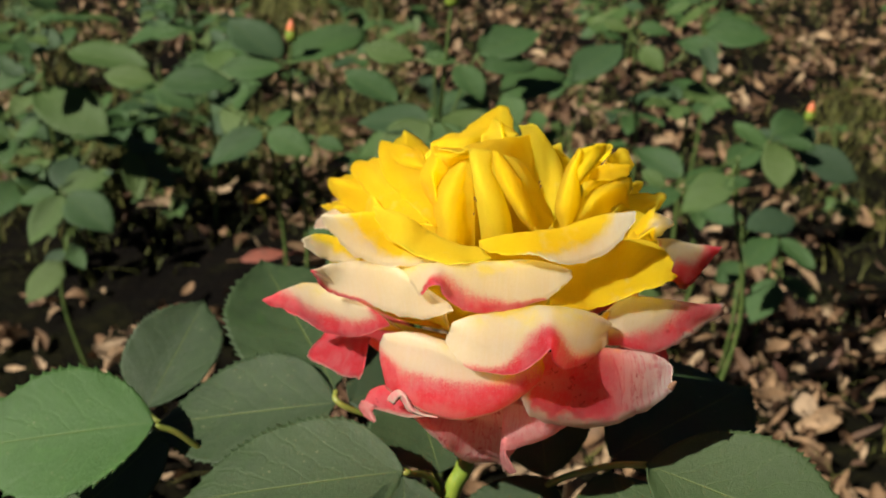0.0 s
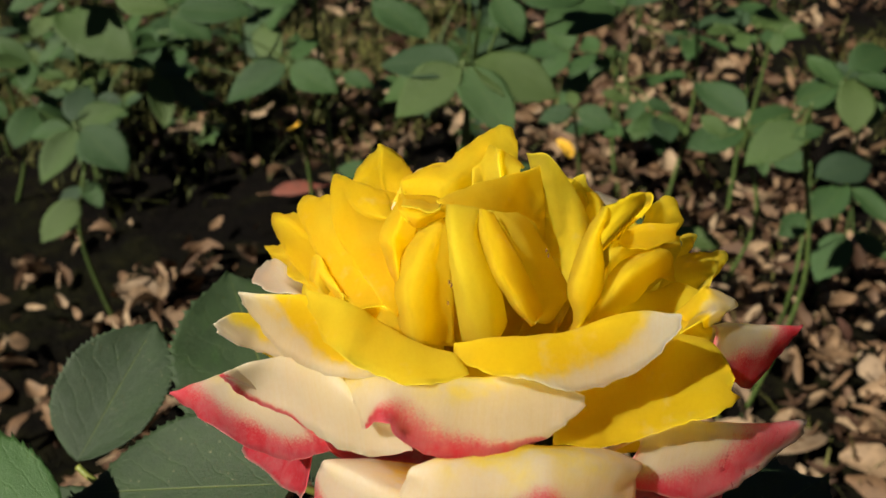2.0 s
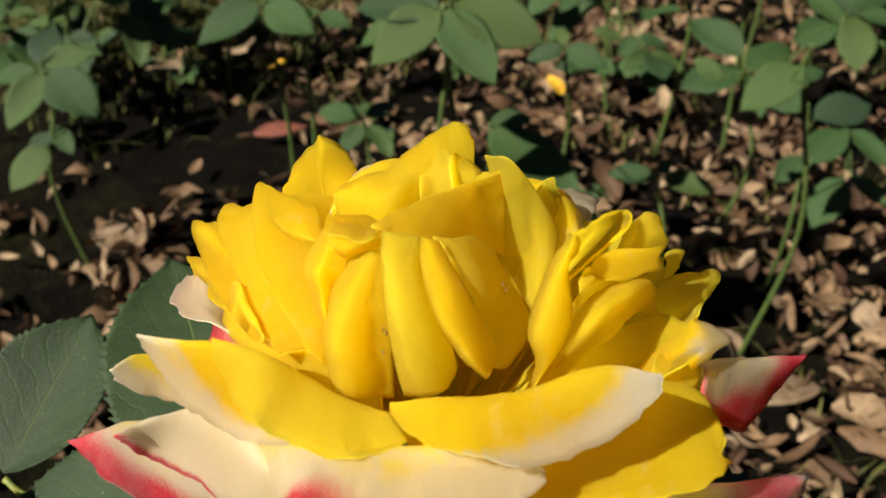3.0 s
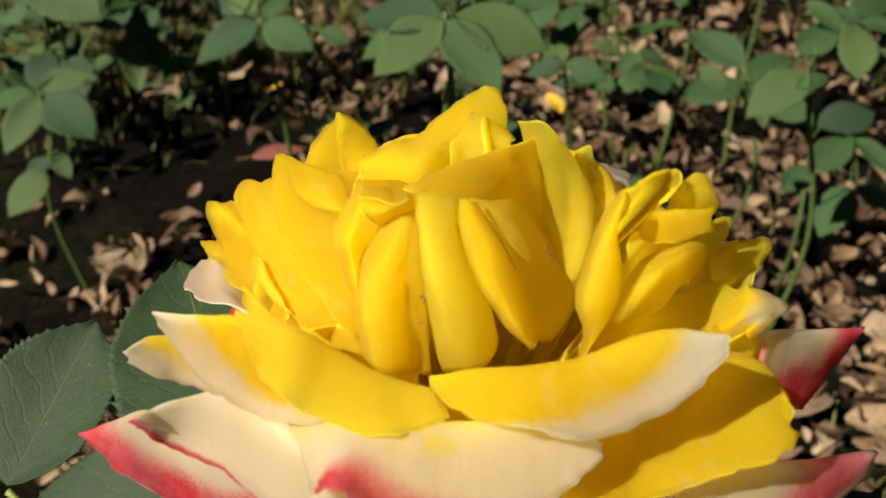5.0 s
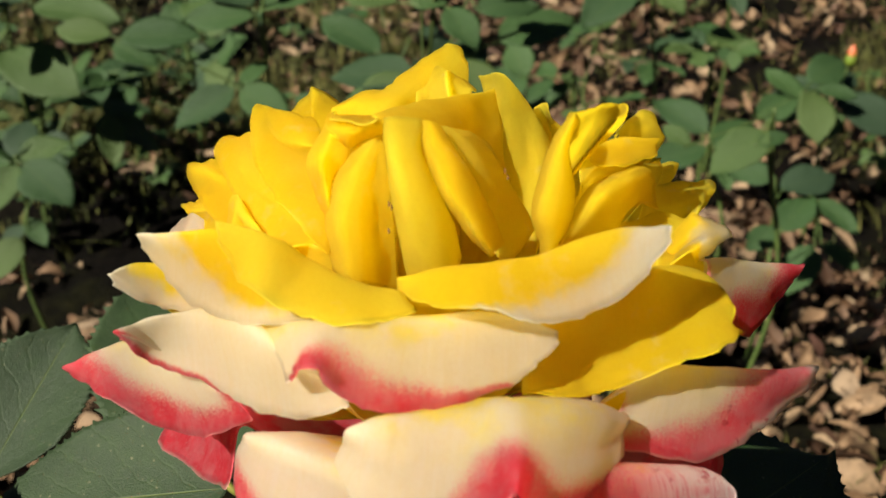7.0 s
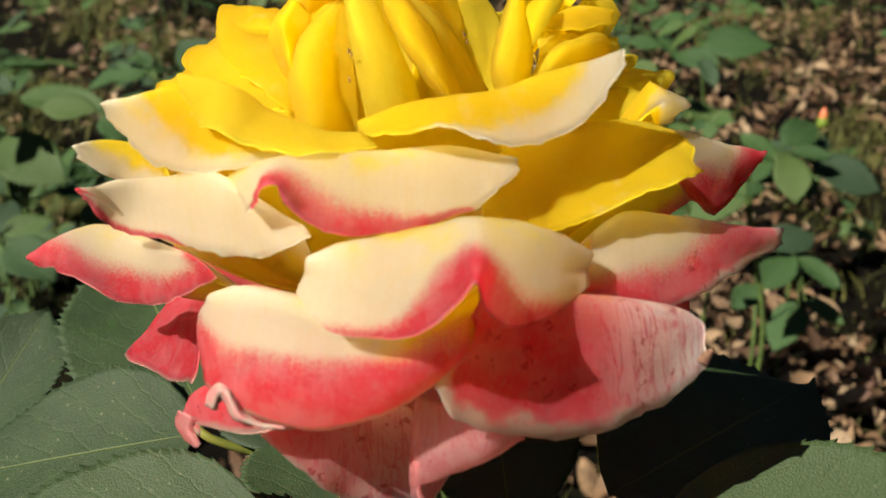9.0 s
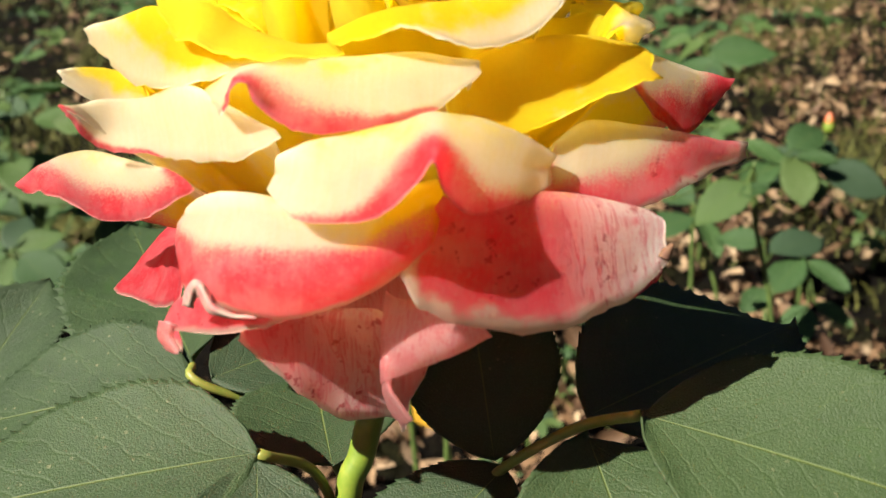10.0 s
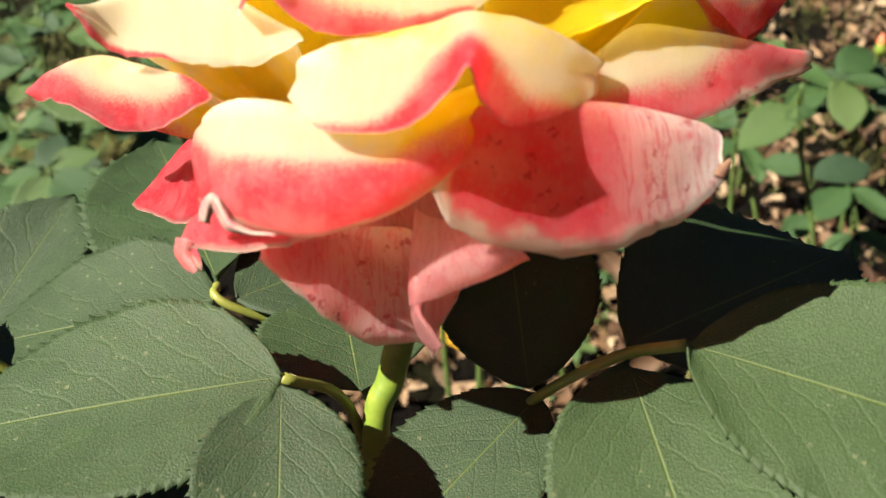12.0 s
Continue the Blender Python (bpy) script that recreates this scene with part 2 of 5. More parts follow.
def litter_material(name, stops):
    m, nt, bsdf, out = material(name)
    geo = nt.nodes.new("ShaderNodeNewGeometry").outputs["Random Per Island"]
    pos = nt.nodes.new("ShaderNodeTexCoord").outputs["Object"]
    n = noise_tex(nt, 70, 5, 0.65, pos).outputs[0]
    c = ramp(nt, geo, stops).outputs[0]
    c = mix(nt, smooth(nt, n, 0.35, 0.75), c, mix(nt, 0.6, c, (0.03, 0.018, 0.01)))
    nt.links.new(c, bsdf.inputs["Base Color"])
    bsdf.inputs["Roughness"].default_value = 0.75
    bumped(nt, bsdf, n, 0.5, 0.002)
    thin(nt, bsdf, out, c, 0.12)
    return m


def plain(name, colour, rough, other=None, scale=200.0):
    m, nt, bsdf, out = material(name)
    pos = nt.nodes.new("ShaderNodeTexCoord").outputs["Object"]
    n = noise_tex(nt, scale, 4, 0.6, pos).outputs[0]
    c = mix(nt, smooth(nt, n, 0.35, 0.7), colour, other or tuple(0.6 * k for k in colour))
    nt.links.new(c, bsdf.inputs["Base Color"])
    bsdf.inputs["Roughness"].default_value = rough
    bumped(nt, bsdf, n, 0.3, 0.0006)
    return m


PETAL = petal_material()
LEAF = leaf_material("rose_leaf", (0.0139, 0.0319, 0.00861), (0.0253, 0.0513, 0.0144), 0.46, (0.0666, 0.147, 0.00958))
LIME = leaf_material("bright_leaf", (0.0360, 0.100, 0.0165), (0.0570, 0.136, 0.0247), 0.45, (0.134, 0.286, 0.0176), 0.25, (0.070, 0.145, 0.040))
YOUNG = leaf_material("young_leaf", (0.0205, 0.0570, 0.0140), (0.0480, 0.1070, 0.0250), 0.45, (0.105, 0.24, 0.020), 0.30, (0.042, 0.080, 0.040), 0.5)
STEM = stem_material()
STALK = plain("stalk", (0.15, 0.19, 0.03), 0.5, (0.20, 0.20, 0.04))
SHOOT = plain("shoot", (0.04, 0.072, 0.0144), 0.6, (0.08, 0.12, 0.024))
SHADED_SOIL = shaded_soil_material()
LITTER = litter_material("litter", [(0.0, (0.056, 0.024, 0.0104)), (0.35, (0.136, 0.072, 0.032)), (0.65, (0.248, 0.152, 0.08)), (0.9, (0.368, 0.264, 0.16)), (1.0, (0.088, 0.036, 0.0224))])
GRASS = litter_material("grass", [(0.0, (0.04, 0.05, 0.007)), (0.5, (0.10, 0.11, 0.016)), (1.0, (0.20, 0.19, 0.045))])
HEM = plain("petal_hem", (0.32, 0.25, 0.20), 0.7, (0.42, 0.14, 0.14), 420)
DRY = plain("dry_brown", (0.24, 0.136, 0.064), 0.8, (0.096, 0.04, 0.024))


# ---- building helpers ----
def part(name, bm, mat, parent, label=""):
    me = bpy.data.meshes.new(name)
    bm.to_mesh(me)
    bm.free()
    for p in me.polygons:
        p.use_smooth = True
    me.materials.append(mat)
    ob = new(name, me)
    ob.parent = parent
    return tagged(ob, label=label)


def holder(name, place, label, category, group="", kind=""):
    ob = new(name)
    ob.location = place
    ob.empty_display_size = 0.02
    return tagged(ob, label, category, group, kind)


def spline(pts, s):
    """A smooth curve through pts (tuples as arrays), s from 0 to len - 1."""
    n = len(pts) - 1
    i = min(max(int(s), 0), n - 1)
    f = s - i
    p1, p2 = pts[i], pts[i + 1]
    p0 = pts[i - 1] if i > 0 else 2 * p1 - p2
    p3 = pts[i + 2] if i + 2 <= n else 2 * p2 - p1
    return 0.5 * (2 * p1 + (p2 - p0) * f + (2 * p0 - 5 * p1 + 4 * p2 - p3) * f * f + (3 * p1 - p0 - 3 * p2 + p3) * f ** 3)


def rod(points, radii, sides=10, bm=None):
    """A round stalk through points, as a bmesh, or added to one."""
    bm = bm or bmesh.new()
    pts = [np.array(p, float) for p in points]
    n = (len(pts) - 1) * 6
    rings = []
    for k in range(n + 1):
        s = k * (len(pts) - 1) / n
        c = spline(pts, s)
        d = Vector(spline(pts, min(s + 0.05, len(pts) - 1)) - spline(pts, max(s - 0.05, 0))).normalized()
        a = d.orthogonal().normalized()
        if rings and a.dot(last) < 0:
            a = -a
        if rings:
            a = (last - d * last.dot(d)).normalized()
        last = a
        b = d.cross(a)
        r = float(np.interp(s, range(len(pts)), radii))
        rings.append([bm.verts.new(Vector(c) + r * (math.cos(q) * a + math.sin(q) * b)) for q in np.linspace(0, 2 * math.pi, sides, endpoint=False)])
    for r0, r1 in zip(rings, rings[1:]):
        for k in range(sides):
            bm.faces.new((r0[k], r0[(k + 1) % sides], r1[(k + 1) % sides], r1[k]))
    bm.faces.new(rings[-1])
    bm.faces.new(rings[0][::-1])
    return bm


def sheet(grid, thick, uvs=None, layers=None):
    """A thin solid blade from a grid of points, with both faces and a rim."""
    bm = bmesh.new()
    g = np.array(grid, float)
    nu, nv = g.shape[:2]
    du = np.gradient(g, axis=0)
    dv = np.gradient(g, axis=1)
    nrm = np.cross(du, dv)
    nrm /= np.maximum(np.linalg.norm(nrm, axis=2, keepdims=True), 1e-12)
    uvl = bm.loops.layers.uv.new("UVMap") if uvs is not None else None
    fl = {k: bm.verts.layers.float.new(k) for k in (layers or {})}
    sides, index = [], {}
    for sign in (0.5, -0.5):
        rows = [[bm.verts.new(g[i, j] + nrm[i, j] * sign * thick) for j in range(nv)] for i in range(nu)]
        for i in range(nu):
            for j in range(nv):
                index[rows[i][j]] = (i, j)
                for k, lay in fl.items():
                    rows[i][j][lay] = float(layers[k][i, j])
        sides.append(rows)
    top, low = sides
    faces = []
    for i in range(nu - 1):
        for j in range(nv - 1):
            faces.append(bm.faces.new((top[i][j], top[i + 1][j], top[i + 1][j + 1], top[i][j + 1])))
            faces.append(bm.faces.new((low[i][j], low[i][j + 1], low[i + 1][j + 1], low[i + 1][j])))
    border = [(i, 0) for i in range(nu)] + [(nu - 1, j) for j in range(1, nv)] + [(i, nv - 1) for i in range(nu - 2, -1, -1)] + [(0, j) for j in range(nv - 2, 0, -1)]
    for (a, b), (c, d) in zip(border, border[1:] + border[:1]):
        faces.append(bm.faces.new((top[c][d], top[a][b], low[a][b], low[c][d])))
    if uvl:
        for f in faces:
            for lp in f.loops:
                lp[uvl].uv = uvs[index[lp.vert]]
    return bm


OUTLINE_AT = (0, 0.03, 0.08, 0.15, 0.24, 0.34, 0.44, 0.54, 0.64, 0.74, 0.83, 0.9, 0.96, 1)
OUTLINE = (0, 0.24, 0.46, 0.68, 0.87, 0.97, 1.0, 0.97, 0.88, 0.72, 0.51, 0.30, 0.11, 0)


def leaflet(length, width, droop=0.1, fold=0.18, rows=44, cols=9, teeth=16, wave=0.0, seed=0, thick=0.0004, bite_depth=0.018):
    """A toothed rose leaflet along +y from its base, upper face to +z, as a bmesh."""
    rnd = random.Random(seed)
    ph = rnd.uniform(0, 6.28)
    grid = np.zeros((cols, rows, 3))
    uvs = np.zeros((cols, rows, 2))
    for j in range(rows):
        v = j / (rows - 1)
        w = 0.5 * width * float(np.interp(v, OUTLINE_AT, OUTLINE)) * (1 + 0.03 * math.sin(9 * v + ph))
        saw = (v * teeth + 0.35 * math.sin(v * 17 + ph)) % 1.0 if teeth else 0.5
        spike = max(0.0, (saw - 0.35) / 0.65) ** 2.2 if 0.06 < v < 0.95 and teeth else 0.0
        bite = bite_depth * length * spike * min(1.0, 4 * w / width)
        for i in range(cols):
            u = 2 * i / (cols - 1) - 1
            u = math.copysign(1 - (1 - abs(u)) ** 1.7, u)
            x = u * w + (u * bite if abs(u) > 0.99 else 0)
            y = length * v + (0.012 * length * spike if abs(u) > 0.99 else 0)
            z = fold * abs(x) ** 1.15 / width ** 0.15 - droop * length * v * v + wave * length * math.sin(5 * v + ph) * u * abs(u)
            z += 0.003 * length * math.sin(v * 28 - abs(u) * 9) * abs(u)
            grid[i, j] = (x, y, z)
            uvs[i, j] = (u, v)
    return sheet(grid, thick, uvs)


def aim(base, tip, up=(0, 0, 1), roll=0.0):
    """The pose of a leaf that lies from base to tip with its face to up."""
    b, y = Vector(base), (Vector(tip) - Vector(base)).normalized()
    x = y.cross(Vector(up)).normalized()
    z = x.cross(y)
    m = Matrix((x, y, z)).transposed().to_4x4()
    return Matrix.Translation(b) @ m @ pose(0, 0, 0, 0, roll, 0)


# ---- the ground ----
def height(x, y):
    p = Vector((x * 1.3, y * 1.3, 0.0))
    near = max(0.0, 1 - abs(y) / 6)
    return 0.05 * noise.noise(p) + near * 0.018 * noise.noise(p * 7) + near * 0.008 * noise.noise(p * 19) - 0.03


def ground_sheet():
    bm = bmesh.new()
    xs = [-300, -80, -25, -9, -4] + list(np.linspace(-2.6, 2.6, 105)) + [4, 9, 25, 80, 300]
    ys = [-300, -60, -12, -4, -1.5] + list(np.linspace(-0.6, 5.0, 113)) + [6.5, 9, 14, 25, 60, 300]
    vs = [[bm.verts.new((x, y, height(x, y))) for y in ys] for x in xs]
    for i in range(len(xs) - 1):
        for j in range(len(ys) - 1):
            bm.faces.new((vs[i][j], vs[i + 1][j], vs[i + 1][j + 1], vs[i][j + 1]))
    ob = part("ground", bm, SHADED_SOIL, None)
    tagged(ob, "garden soil with shade put into its near-black colour, mossy patches", "ground", kind="structure")


ground_sheet()


def litter(count, seed):
    """Dead leaves scattered over the soil, each a small curled blade."""
    rnd = random.Random(seed)
    verts, faces = [], []
    for _ in range(count):
        if rnd.random() < 0.7:
            y = -0.4 + 8 * rnd.random() ** 1.5
            x = rnd.gauss(0.22, 0.55) * (0.6 + 0.62 * y)
        else:
            y, x = rnd.uniform(-3, 8), rnd.uniform(-4.5, 4.5)
        # fewer leaves on the west side stand in for the shade there
        if 0.5 * noise.noise(Vector((x * 2.1, y * 2.1, 5))) + 0.7 * noise.noise(Vector((x * 7, y * 7, 9))) < rnd.uniform(-0.4, 0.25) + (0.18 if x < -0.02 - 0.1 * y else 0.0):
            continue
        size = 0.006 + 0.02 * rnd.random() ** 1.5
        slim = rnd.uniform(0.2, 0.6)
        m = pose(x, y, height(x, y) + 0.005 + rnd.random() * 0.024, rnd.gauss(0, 30), rnd.gauss(0, 30), rnd.uniform(0, 360))
        curl, bend = rnd.uniform(-0.3, 1.3), rnd.uniform(-0.8, 0.8)
        start = len(verts)
        for j in range(6):
            v = j / 5
            w = slim * size * (math.sin(math.pi * (0.04 + 0.92 * v)) ** 0.8) * rnd.uniform(0.8, 1.15)
            for u in (-1, -0.5, 0, 0.5, 1):
                z = curl * u * u * w + bend * size * (v - 0.5) ** 2 * 3
                verts.append(m @ Vector((u * w, (v - 0.5) * 2 * size, z)))
        for j in range(5):
            for k in range(4):
                a = start + j * 5 + k
                faces.append((a, a + 1, a + 6, a + 5))
    me = bpy.data.meshes.new("leaf_litter")
    me.from_pydata([tuple(v) for v in verts], [], faces)
    me.polygons.foreach_set("use_smooth", [True] * len(faces))
    me.materials.append(LITTER)
    tagged(new("leaf_litter", me), "dry curled brown and tan dead leaves on soil", "leaf litter", kind="stuff")


litter(64000, 3)


def grass(count, seed):
    rnd = random.Random(seed)
    verts, faces = [], []
    for _ in range(count):
        y = 0.5 + 7.0 * rnd.random() if rnd.random() < 0.6 else rnd.uniform(-3, 6)
        x = rnd.gauss(0, 0.6) * (0.6 + 0.6 * abs(y))
        if rnd.random() < 0.04:
            x, y = rnd.gauss(-0.62, 0.14), rnd.gauss(1.70, 0.14)
        elif noise.noise(Vector((x * 1.4, y * 1.4, 11))) < 0.12 and rnd.random() < 0.9:
            continue
        elif x < 0.1 and y < 1.5 and rnd.random() < 0.9:
            continue
        for _ in range(rnd.randint(3, 8)):
            m = pose(x + rnd.gauss(0, 0.02), y + rnd.gauss(0, 0.02), height(x, y), 0, 0, rnd.uniform(0, 360))
            far = 1 + 0.25 * max(0.0, y - 1.5)
            h, lean, w = far * rnd.uniform(0.012, 0.05), rnd.uniform(0.3, 1.3), far * rnd.uniform(0.0009, 0.002)
            start = len(verts)
            for j in range(4):
                v = j / 3
                for u in (-1, 1):
                    verts.append(m @ Vector((u * w * (1 - 0.85 * v), lean * h * v * v, h * v * (1 - 0.3 * lean * v))))
            for j in range(3):
                a = start + 2 * j
                faces.append((a, a + 1, a + 3, a + 2))
    me = bpy.data.meshes.new("grass")
    me.from_pydata([tuple(v) for v in verts], [], faces)
    me.materials.append(GRASS)
    tagged(new("grass", me), "thin yellow-green grass blades in sparse tufts", "grass", kind="stuff")


grass(26000, 8)


# ---- the rose ----
HEART = Vector((0.017, 0.262, 0.470))  # the middle of the bloom, where the petals start
rose = holder("rose_bush", (0.014, 0.245, 0.0), "rose bush with one open yellow bloom edged in red", "rose bush")
rose_at = Vector(rose.location)


def place(ob, at):
    """Sets ob, a child of the rose, at a place in the world."""
    ob.location = Vector(at) - rose_at


def lathe_bloom_base():
    bm = bmesh.new()
    prof = [(0.0031, -0.026), (0.0042, -0.021), (0.0068, -0.016), (0.0088, -0.010), (0.0095, -0.004), (0.0085, 0.003), (0.006, 0.012), (0.003, 0.02)]
    rings = [[bm.verts.new((r * math.cos(a), r * math.sin(a), z)) for a in np.linspace(0, 2 * math.pi, 20, endpoint=False)] for r, z in prof]
    for r0, r1 in zip(rings, rings[1:]):
        for k in range(20):
            bm.faces.new((r0[k], r0[(k + 1) % 20], r1[(k + 1) % 20], r1[k]))
    bm.faces.new(rings[-1])
    bm.faces.new(rings[0][::-1])
    return bm


bloom = part("bloom", lathe_bloom_base(), STEM, rose, "open double bloom, yellow heart, cream and red outer petals")
place(bloom, HEART)


def around(az, r, z):
    """Degrees round the bloom (0 towards the path, positive to the east), millimetres out and up."""
    a = radians(az)
    return np.array((r * math.sin(a), -r * math.cos(a), z)) / 1000


def petal(base, bulge, red, cream, stations, mottle=0.0, hem=0.0, thick=0.32):
    """One petal, lofted across its stations. Each station holds the points that a line from the base to the margin
    passes; base: radius and height of the foot; red, cream: widths of the coloured margin in millimetres."""
    mid = stations[len(stations) // 2][0][0]
    lines = []
    for st in stations:
        turn = (st[0][0] - mid + 180) % 360 - 180
        foot = around(mid + 0.45 * turn, *base)
        first = around(*st[0])
        out = around(mid + 0.75 * turn, bulge, -0.6 * bulge)
        lines.append([foot, 0.5 * (foot + first) + out] + [around(*p) for p in st])
    nv, nu = 22, 6 * (len(stations) - 1) + 1
    rows = []
    for st in lines:
        n = len(st) - 1
        rows.append([spline(st, n * (k / (nv - 1)) ** 0.85) for k in range(nv)])
    rows = np.array(rows)
    g = np.array([[spline(rows[:, j], i / 6) for j in range(nv)] for i in range(nu)])
    jit = noise.noise(Vector((mid, base[1], len(stations))))
    for i in range(nu):
        for j in range(nv):
            v = j / (nv - 1)
            at = Vector(g[i, j]) + Vector((jit * 0.1, 0, 0))
            g[i, j] += 0.0009 * v * noise.noise_vector(at * 75) + 0.00045 * v * v * noise.noise_vector(at * 260) + 0.0005 * v ** 8 * noise.noise_vector(at * 480)
    # the margin rolls a little outwards
    out = g[:, -1] * np.array((1, 1, 0))
    out /= np.maximum(np.linalg.norm(out, axis=1, keepdims=True), 1e-6)
    for j in range(nv - 5, nv):
        s = (j - nv + 6) / 5
        g[:, j] += s * s * (0.0008 * out - np.array((0, 0, 0.0003)))
    along = np.linalg.norm(np.diff(g, axis=1), axis=2)
    rim = np.concatenate([np.cumsum(along[:, ::-1], axis=1)[:, ::-1], np.zeros((nu, 1))], axis=1) * 1000
    side = np.linalg.norm(np.diff(g, axis=0), axis=2)
    left = np.concatenate([np.zeros((1, nv)), np.cumsum(side, axis=0)]) * 1000
    near = np.minimum(rim, np.minimum(left, left[-1] - left) + 0.25 * rim)
    uvs = np.array([[(i / (nu - 1), j / (nv - 1)) for j in range(nv)] for i in range(nu)])
    def across(w):
        ws = w if isinstance(w, tuple) else (w,) * len(stations)
        return np.interp(np.arange(nu) / 6, range(len(ws)), ws)[:, None] * np.ones((1, nv))

    layers = {
        "edge": near / np.maximum(across(red), 0.01) + 5 * np.clip(1 - across(red) / 0.5, 0, 1) if red else np.full((nu, nv), 5.0),
        "warm": np.clip((rim - 0.45 * across(cream)) / np.maximum(0.8 * across(cream), 0.01), 0, 1.3) + 1.3 * np.clip(1 - across(cream) / 1.5, 0, 1) if cream else np.full((nu, nv), 1.4),
        "mottle": across(mottle),
        "hem": across(hem),
        "rim": near,
    }
    return part("petal", sheet(g, thick / 1000, uvs, layers), PETAL, bloom)


def fold(columns, mat=PETAL, label="", red=5.0, thick=0.3, foot=None, hem=0.0, glow=(0.0, 0.0)):
    """A folded blade of the bloom, smooth through columns of points (degrees, millimetres out and up), side by side.
    red, or a fourth number at each point: 0 for red, 1 where red fades, 3 and more for none; foot: radius and height where it
    starts; glow: how far the yellow of the heart runs out, across the blade."""
    spread = [[(*p, red)[:4] for p in c] for c in columns]
    if foot:
        mid = spread[len(spread) // 2][0][0]
        spread = [[(mid + 0.5 * (c[0][0] - mid), *foot, c[0][3])] + c for c in spread]
    rows = [[np.append(around(*p[:3]), p[3]) for p in c] for c in spread]
    nv, nu = 30, 7 * (len(rows) - 1) + 1
    rows = np.array([[spline(c, (len(c) - 1) * k / (nv - 1)) for k in range(nv)] for c in rows])
    g = np.array([[spline(rows[:, j], i / 7) for j in range(nv)] for i in range(nu)])
    edge, g = np.clip(g[:, :, 3], 0, 5), g[:, :, :3].copy()
    for i in range(nu):
        for j in range(nv):
            at = Vector(g[i, j])
            g[i, j] += 0.0003 * noise.noise_vector(at * 160) + 0.00014 * noise.noise_vector(at * 500)
    uvs = np.array([[(i / (nu - 1), j / (nv - 1)) for j in range(nv)] for i in range(nu)])
    flat = np.ones((nu, nv))
    along = np.linalg.norm(np.diff(g, axis=1), axis=2)
    rim = np.concatenate([np.cumsum(along[:, ::-1], axis=1)[:, ::-1], np.zeros((nu, 1))], axis=1) * 1000
    old = red < 0.5
    run = np.interp(np.linspace(0, 1, nu), np.linspace(0, 1, len(glow)), glow)[:, None]
    warm = np.maximum((rim / rim.max() - 0.16) * 3, 0) + run if foot else (0.0 if old else 1.4) * flat
    layers = {"edge": edge, "warm": np.clip(warm, 0, 1.4), "mottle": (0.6 if old else 0.0) * flat, "hem": hem * flat, "rim": rim}
    return part("petal" if mat is PETAL else "petal_edge", sheet(g, thick / 1000, uvs, layers), mat, bloom, label)


petal((7, -4), 5, 60, 40, [((-125, 38.0, 6.0), (-122, 44.0, -3.0)), ((-105, 42.0, 7.0), (-88, 51.9, -2.7)), ((-85, 40.1, 5.2), (-75, 45.3, -2.4)), ((-62, 36.9, 11.7), (-60, 40.4, 0.4))], hem=0.8)
petal((7, -6), 3, 12, 30, [((-43, 46.0, 5.3), (-48, 44.0, -3.8)), ((-39, 46.0, 8.5), (-41, 50.0, 4.4)), ((-30, 46.0, 10.7), (-25, 51.0, 7.3)), ((-19, 45.0, 11.3), (-16, 49.0, 8.3)), ((-12, 44.0, 10.3), (-10, 46.0, 9.5))], hem=1)
petal((7, -8), 2, 60, 60, [((-25, 45.0, 5.3), (-25, 47.0, 4.3)), ((-16, 44.0, 7.9), (-17, 44.0, -3.0)), ((-6, 43.0, 8.2), (-9, 38.0, -11.4)), ((2, 43.0, 8.0), (3, 39.0, -10.4)), ((4, 43.0, 3.4), (6, 39.0, -13.3)), ((9, 43.0, 5.5), (8, 41.0, -6.0)), ((16, 42.0, 6.0), (13, 40.0, 0.0))], mottle=(0.3, 0.5, 0.75, 0.8, 0.6, 0.5, 0.5), hem=1)
petal((8, -2), 4, 28, 20, [((14, 48.0, 26.9), (6, 53.0, 17.8)), ((18, 48.0, 25.7), (10, 53.0, 13.3)), ((23, 49.0, 26.1), (21, 52.0, 7.7)), ((30, 50.0, 26.2), (31, 54.0, 6.9)), ((38, 52.0, 24.9), (40, 57.0, 10.0)), ((45, 54.0, 23.0), (44, 59.5, 12.7)), ((47, 55.5, 21.9), (45, 60.5, 15.3)), ((47, 57.0, 21.1), (45, 61.0, 17.9))], mottle=(0, 0, 0, 0.1, 0.8, 1, 1, 1), hem=(1.2, 1.45, 1.5, 1.4, 1.2, 1, 1, 1))
